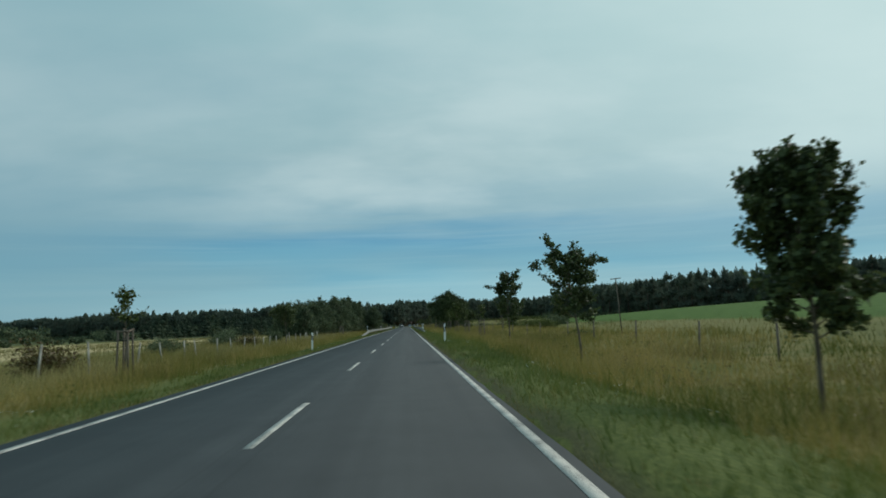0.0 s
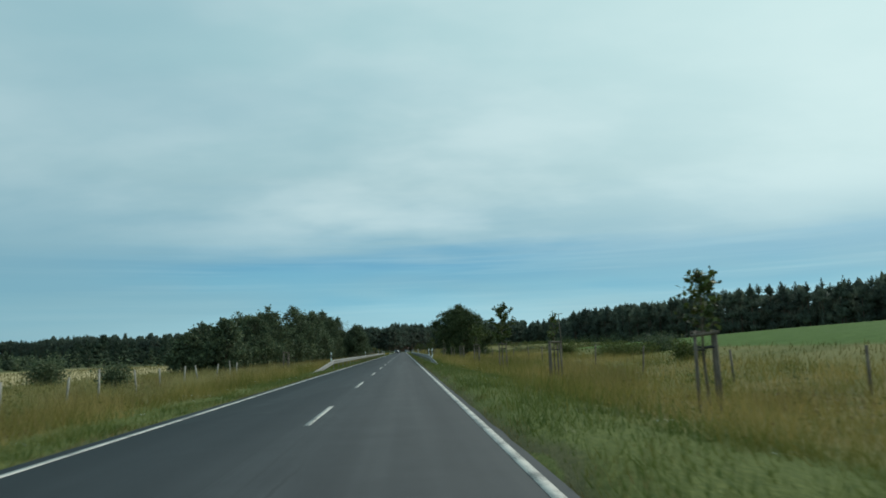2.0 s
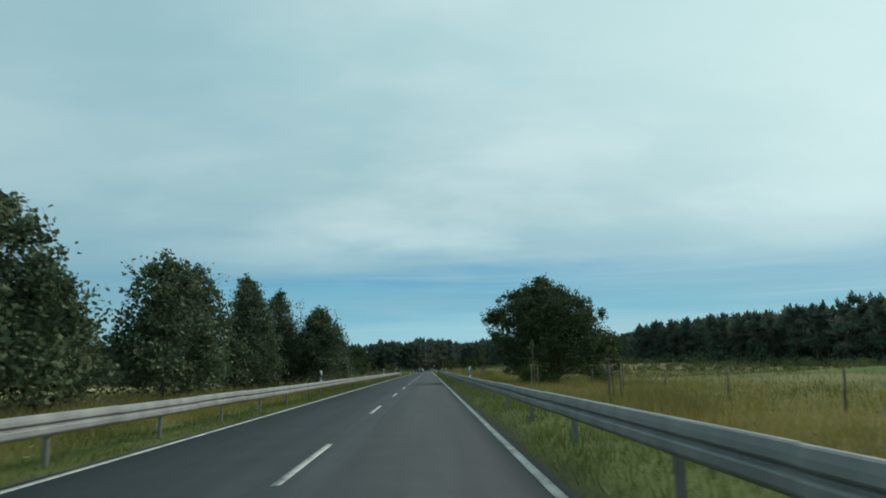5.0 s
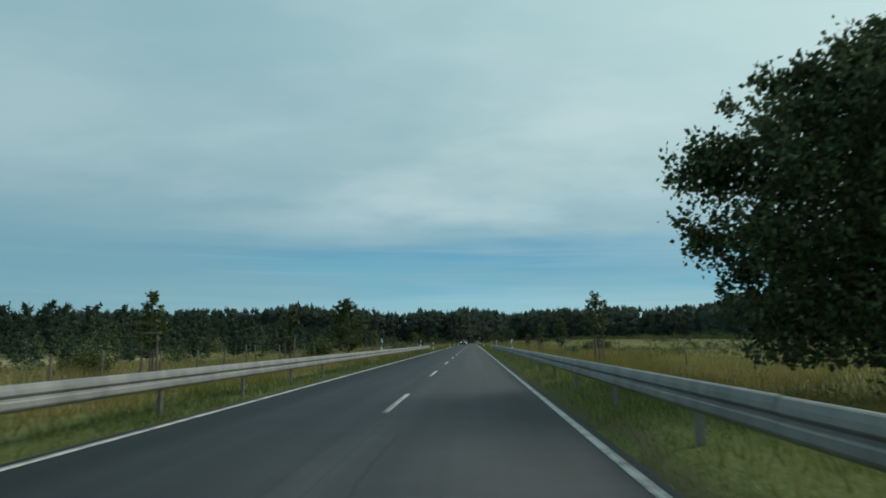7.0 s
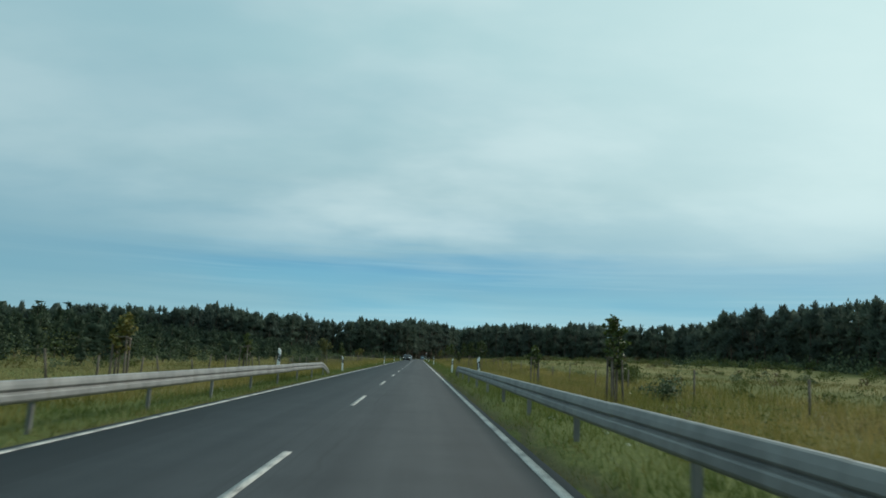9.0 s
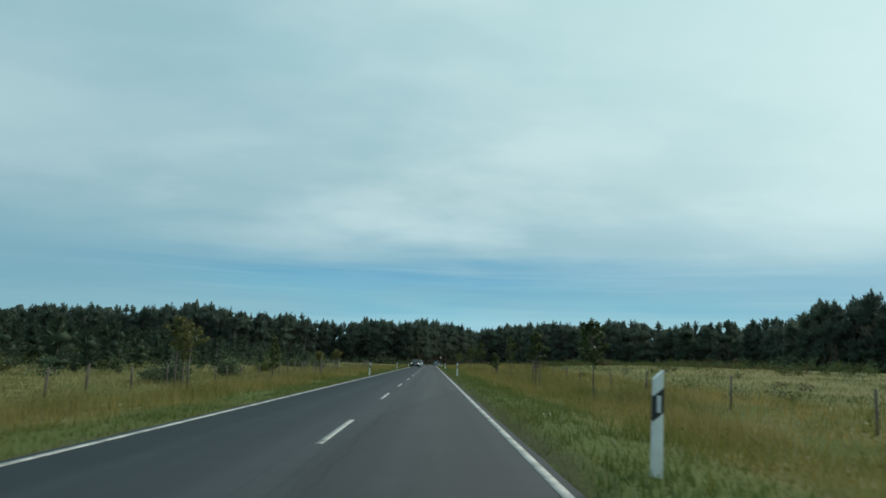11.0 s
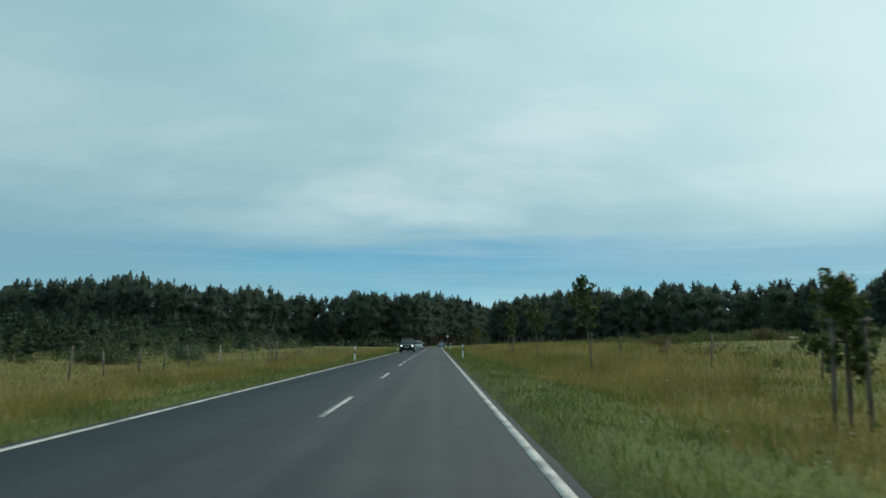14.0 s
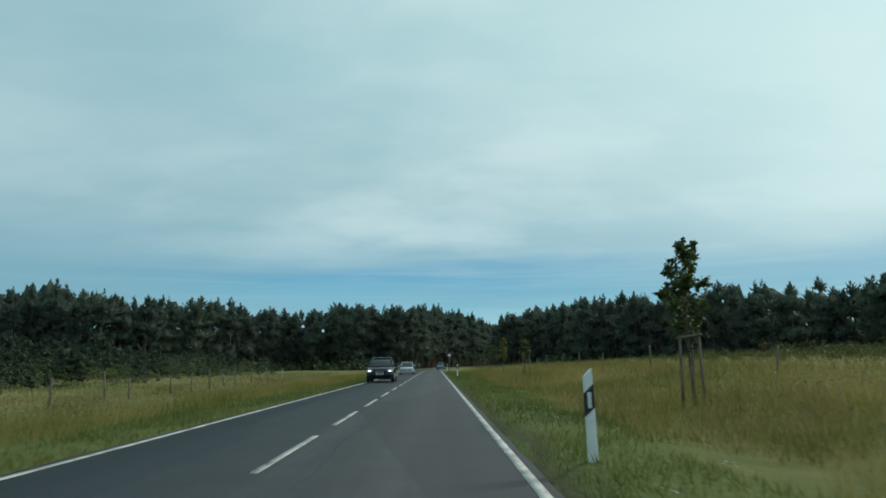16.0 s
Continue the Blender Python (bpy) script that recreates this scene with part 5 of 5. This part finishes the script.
def car(name, m, paint, label, wide, tall, long, suv, lamps_on):
    """The nose looks along -y."""
    c = thing(name, m, label, "car", "cars on the road")
    h, w = long / 2, wide / 2
    belt = tall * 0.63
    hood = tall * (0.60 if suv else 0.57)
    low = 0.22 if suv else 0.18
    part("body", loft([(-h, w * 0.78, w * 0.66, low + 0.12, hood * 0.74), (-h + 0.10, w * 0.92, w * 0.80, low, hood * 0.86), (-h + 0.45, w, w * 0.90, low, hood * 0.95), (-h + 1.0, w, w * 0.92, low, hood + 0.06),
                       (-h + 1.5, w, w * 0.96, low, belt), (0.2, w, w * 0.97, low, belt + 0.02), (h - 0.9, w, w * 0.96, low, belt + 0.03), (h - 0.12, w * 0.95, w * 0.90, low + 0.02, belt), (h, w * 0.85, w * 0.80, low + 0.15, belt * 0.95)]), paint, c, smooth=True)
    rear = h - (0.25 if suv else 0.75)
    part("window_band", loft([(-h + 1.0, w * 0.91, w * 0.80, belt - 0.10, belt + 0.01), (-h + 2.0, w * 0.91, w * 0.68, belt - 0.05, tall - 0.06), (0.4, w * 0.91, w * 0.70, belt - 0.05, tall - 0.03), (rear - 0.35, w * 0.90, w * 0.68, belt - 0.05, tall - 0.08), (rear, w * 0.88, w * 0.76, belt - 0.08, belt + 0.05)]), GLASS_DARK, c, "dark reflecting glass", True)
    part("roof", loft([(-h + 1.9, w * 0.67, w * 0.58, tall - 0.095, tall - 0.045), (-h + 2.3, w * 0.71, w * 0.62, tall - 0.07, tall - 0.01), (0.4, w * 0.72, w * 0.63, tall - 0.06, tall), (rear - 0.3, w * 0.69, w * 0.60, tall - 0.10, tall - 0.035)]), paint, c, smooth=True)
    part("windscreen_base", box(bmesh.new(), 0, -h + 1.02, belt + 0.005, w * 1.55, 0.10, 0.03, 0.008), TRIM, c, "black wiper cowl")
    for s in (-1, 1):
        part("pillar", rod(bmesh.new(), (s * w * 0.86, -h + 1.02, belt - 0.02), (s * w * 0.68, -h + 1.98, tall - 0.06), 0.045, 0.04, 6), paint, c)
        part("pillar", rod(bmesh.new(), (s * w * 0.935, 0.25, belt), (s * w * 0.71, 0.25, tall - 0.05), 0.05, 0.045, 6), TRIM, c)
        mir = part("mirror", box(bmesh.new(), s * (w + 0.10), -h + 1.55, belt + 0.09, 0.20, 0.10, 0.15, 0.03), paint, c)
        part("mirror_arm", box(bmesh.new(), s * (w + 0.0), -h + 1.57, belt + 0.04, 0.10, 0.05, 0.05, 0.01), TRIM, mir)
        lamp = part("headlight", box(bmesh.new(), s * w * 0.72, -h + 0.09, hood * 0.76, w * 0.40, 0.20, 0.17, 0.05), LENS, c, "clear headlight")
        bm = bmesh.new()
        bmesh.ops.create_uvsphere(bm, u_segments=10, v_segments=6, radius=0.070, matrix=Matrix.Translation((s * w * 0.73, -h + 0.015, hood * 0.76)) @ Matrix.Diagonal((1.7, 0.6, 0.75, 1.0)))
        part("bulb", bm, HEADLAMP if lamps_on else LENS, lamp, "lit headlight bulb" if lamps_on else "")
        part("fog_lamp", box(bmesh.new(), s * w * 0.72, -h + 0.05, low + 0.22, 0.18, 0.10, 0.08, 0.02), TRIM, c)
        part("tail_light", box(bmesh.new(), s * w * 0.80, h - 0.04, belt * 0.86, 0.26, 0.12, 0.18, 0.03), TAIL, c, "red tail light")
        for y in (-h + 0.88, h - 0.85):
            bm = bmesh.new()
            r = 0.36 if suv else 0.32
            turn_m = Matrix.Translation((s * (w - 0.11), y, r)) @ Matrix.Rotation(radians(90), 4, "Y")
            bmesh.ops.create_cone(bm, cap_ends=True, segments=24, radius1=r, radius2=r, depth=0.22, matrix=turn_m)
            bmesh.ops.bevel(bm, geom=[e for e in bm.edges if len({round((q.co - Vector((0, y, r))).length, 2) for q in e.verts}) == 1 and abs(e.verts[0].co.x - e.verts[1].co.x) < 1e-4], offset=0.03, segments=2, affect="EDGES")
            wheel = part("wheel", bm, RUBBER, c, "black tyre", smooth=False)
            bm = bmesh.new()
            bmesh.ops.create_cone(bm, cap_ends=True, segments=20, radius1=r * 0.64, radius2=r * 0.60, depth=0.03, matrix=Matrix.Translation((s * (w + 0.008), y, r)) @ Matrix.Rotation(radians(90), 4, "Y"))
            part("rim", bm, ALLOY, wheel, "silver alloy rim")
    part("grille", box(bmesh.new(), 0, -h + 0.005, hood * 0.66, w * 0.90, 0.05, 0.13, 0.02), TRIM, c, "dark grille")
    part("grille_bar", box(bmesh.new(), 0, -h - 0.025, hood * 0.70, w * 0.62, 0.02, 0.035, 0.006), CHROME, c, "chrome grille bar")
    part("air_intake", box(bmesh.new(), 0, -h + 0.045, low + 0.20, w * 1.0, 0.06, 0.16, 0.02), TRIM, c)
    part("bumper", box(bmesh.new(), 0, -h + 0.10, low + 0.06, w * 1.75, 0.22, 0.12, 0.04), TRIM if suv else paint, c)
    plate = part("number_plate", box(bmesh.new(), 0, -h - 0.025, low + 0.37, 0.50, 0.02, 0.11, 0.004), PLATE, c, "white number plate")
    part("bar", box(bmesh.new(), 0, -h - 0.037, low + 0.37, 0.36, 0.004, 0.05), BAR, plate)
    back = part("number_plate", box(bmesh.new(), 0, h + 0.012, belt * 0.70, 0.50, 0.02, 0.11, 0.004), PLATE, c, "white number plate")
    part("bar", box(bmesh.new(), 0, h + 0.024, belt * 0.70, 0.36, 0.004, 0.05), BAR, back)
    if suv:
        for s in (-1, 1):
            part("roof_rail", rod(bmesh.new(), (s * w * 0.70, -h + 2.3, tall + 0.03), (s * w * 0.68, h - 0.8, tall + 0.02), 0.02, 0.02, 6), CHROME, c)
    return c


car("car", pose(-1.85, 382.5, 0.0), car_paint("black_paint", (0.006, 0.0065, 0.008)), "black estate-like family car with lit headlights on the road", 1.88, 1.70, 4.5, True, True)
car("car", pose(-1.6, 420.0, 0.0), car_paint("silver_paint", (0.40, 0.42, 0.43)), "silver hatchback driving behind the black car", 1.76, 1.50, 4.2, False, False)
car("car", pose(float(middle(496.0)) + 1.45, 496.0, 0.0, 0, 0, 180 - 4.1), car_paint("blue_grey_paint", (0.20, 0.30, 0.36)), "pale blue hatchback seen from behind on the road", 1.74, 1.50, 4.1, False, False)


# ---- traffic sign ----
def traffic_sign(x, y, turn_z):
    sign = thing("traffic_sign", pose(x, y, float(ground_z(x, y)), 0, 0, turn_z), "round red-rimmed white traffic sign on a grey steel pole", "traffic sign")
    part("pole", rod(bmesh.new(), (0, 0, -0.3), (0, 0, 2.75), 0.03, 0.03, 10), STEEL, sign, smooth=True)
    disc = bmesh.new()
    bmesh.ops.create_cone(disc, cap_ends=True, segments=32, radius1=0.30, radius2=0.30, depth=0.006, matrix=Matrix.Translation((0, -0.04, 2.45)) @ Matrix.Rotation(radians(90), 4, "X"))
    rim = part("rim", disc, TAIL, sign, "red sign rim")
    face = bmesh.new()
    bmesh.ops.create_cone(face, cap_ends=True, segments=32, radius1=0.22, radius2=0.22, depth=0.004, matrix=Matrix.Translation((0, -0.046, 2.45)) @ Matrix.Rotation(radians(90), 4, "X"))
    part("face", face, PLATE, rim, "white sign face")


traffic_sign(4.15, 446.0, 0)
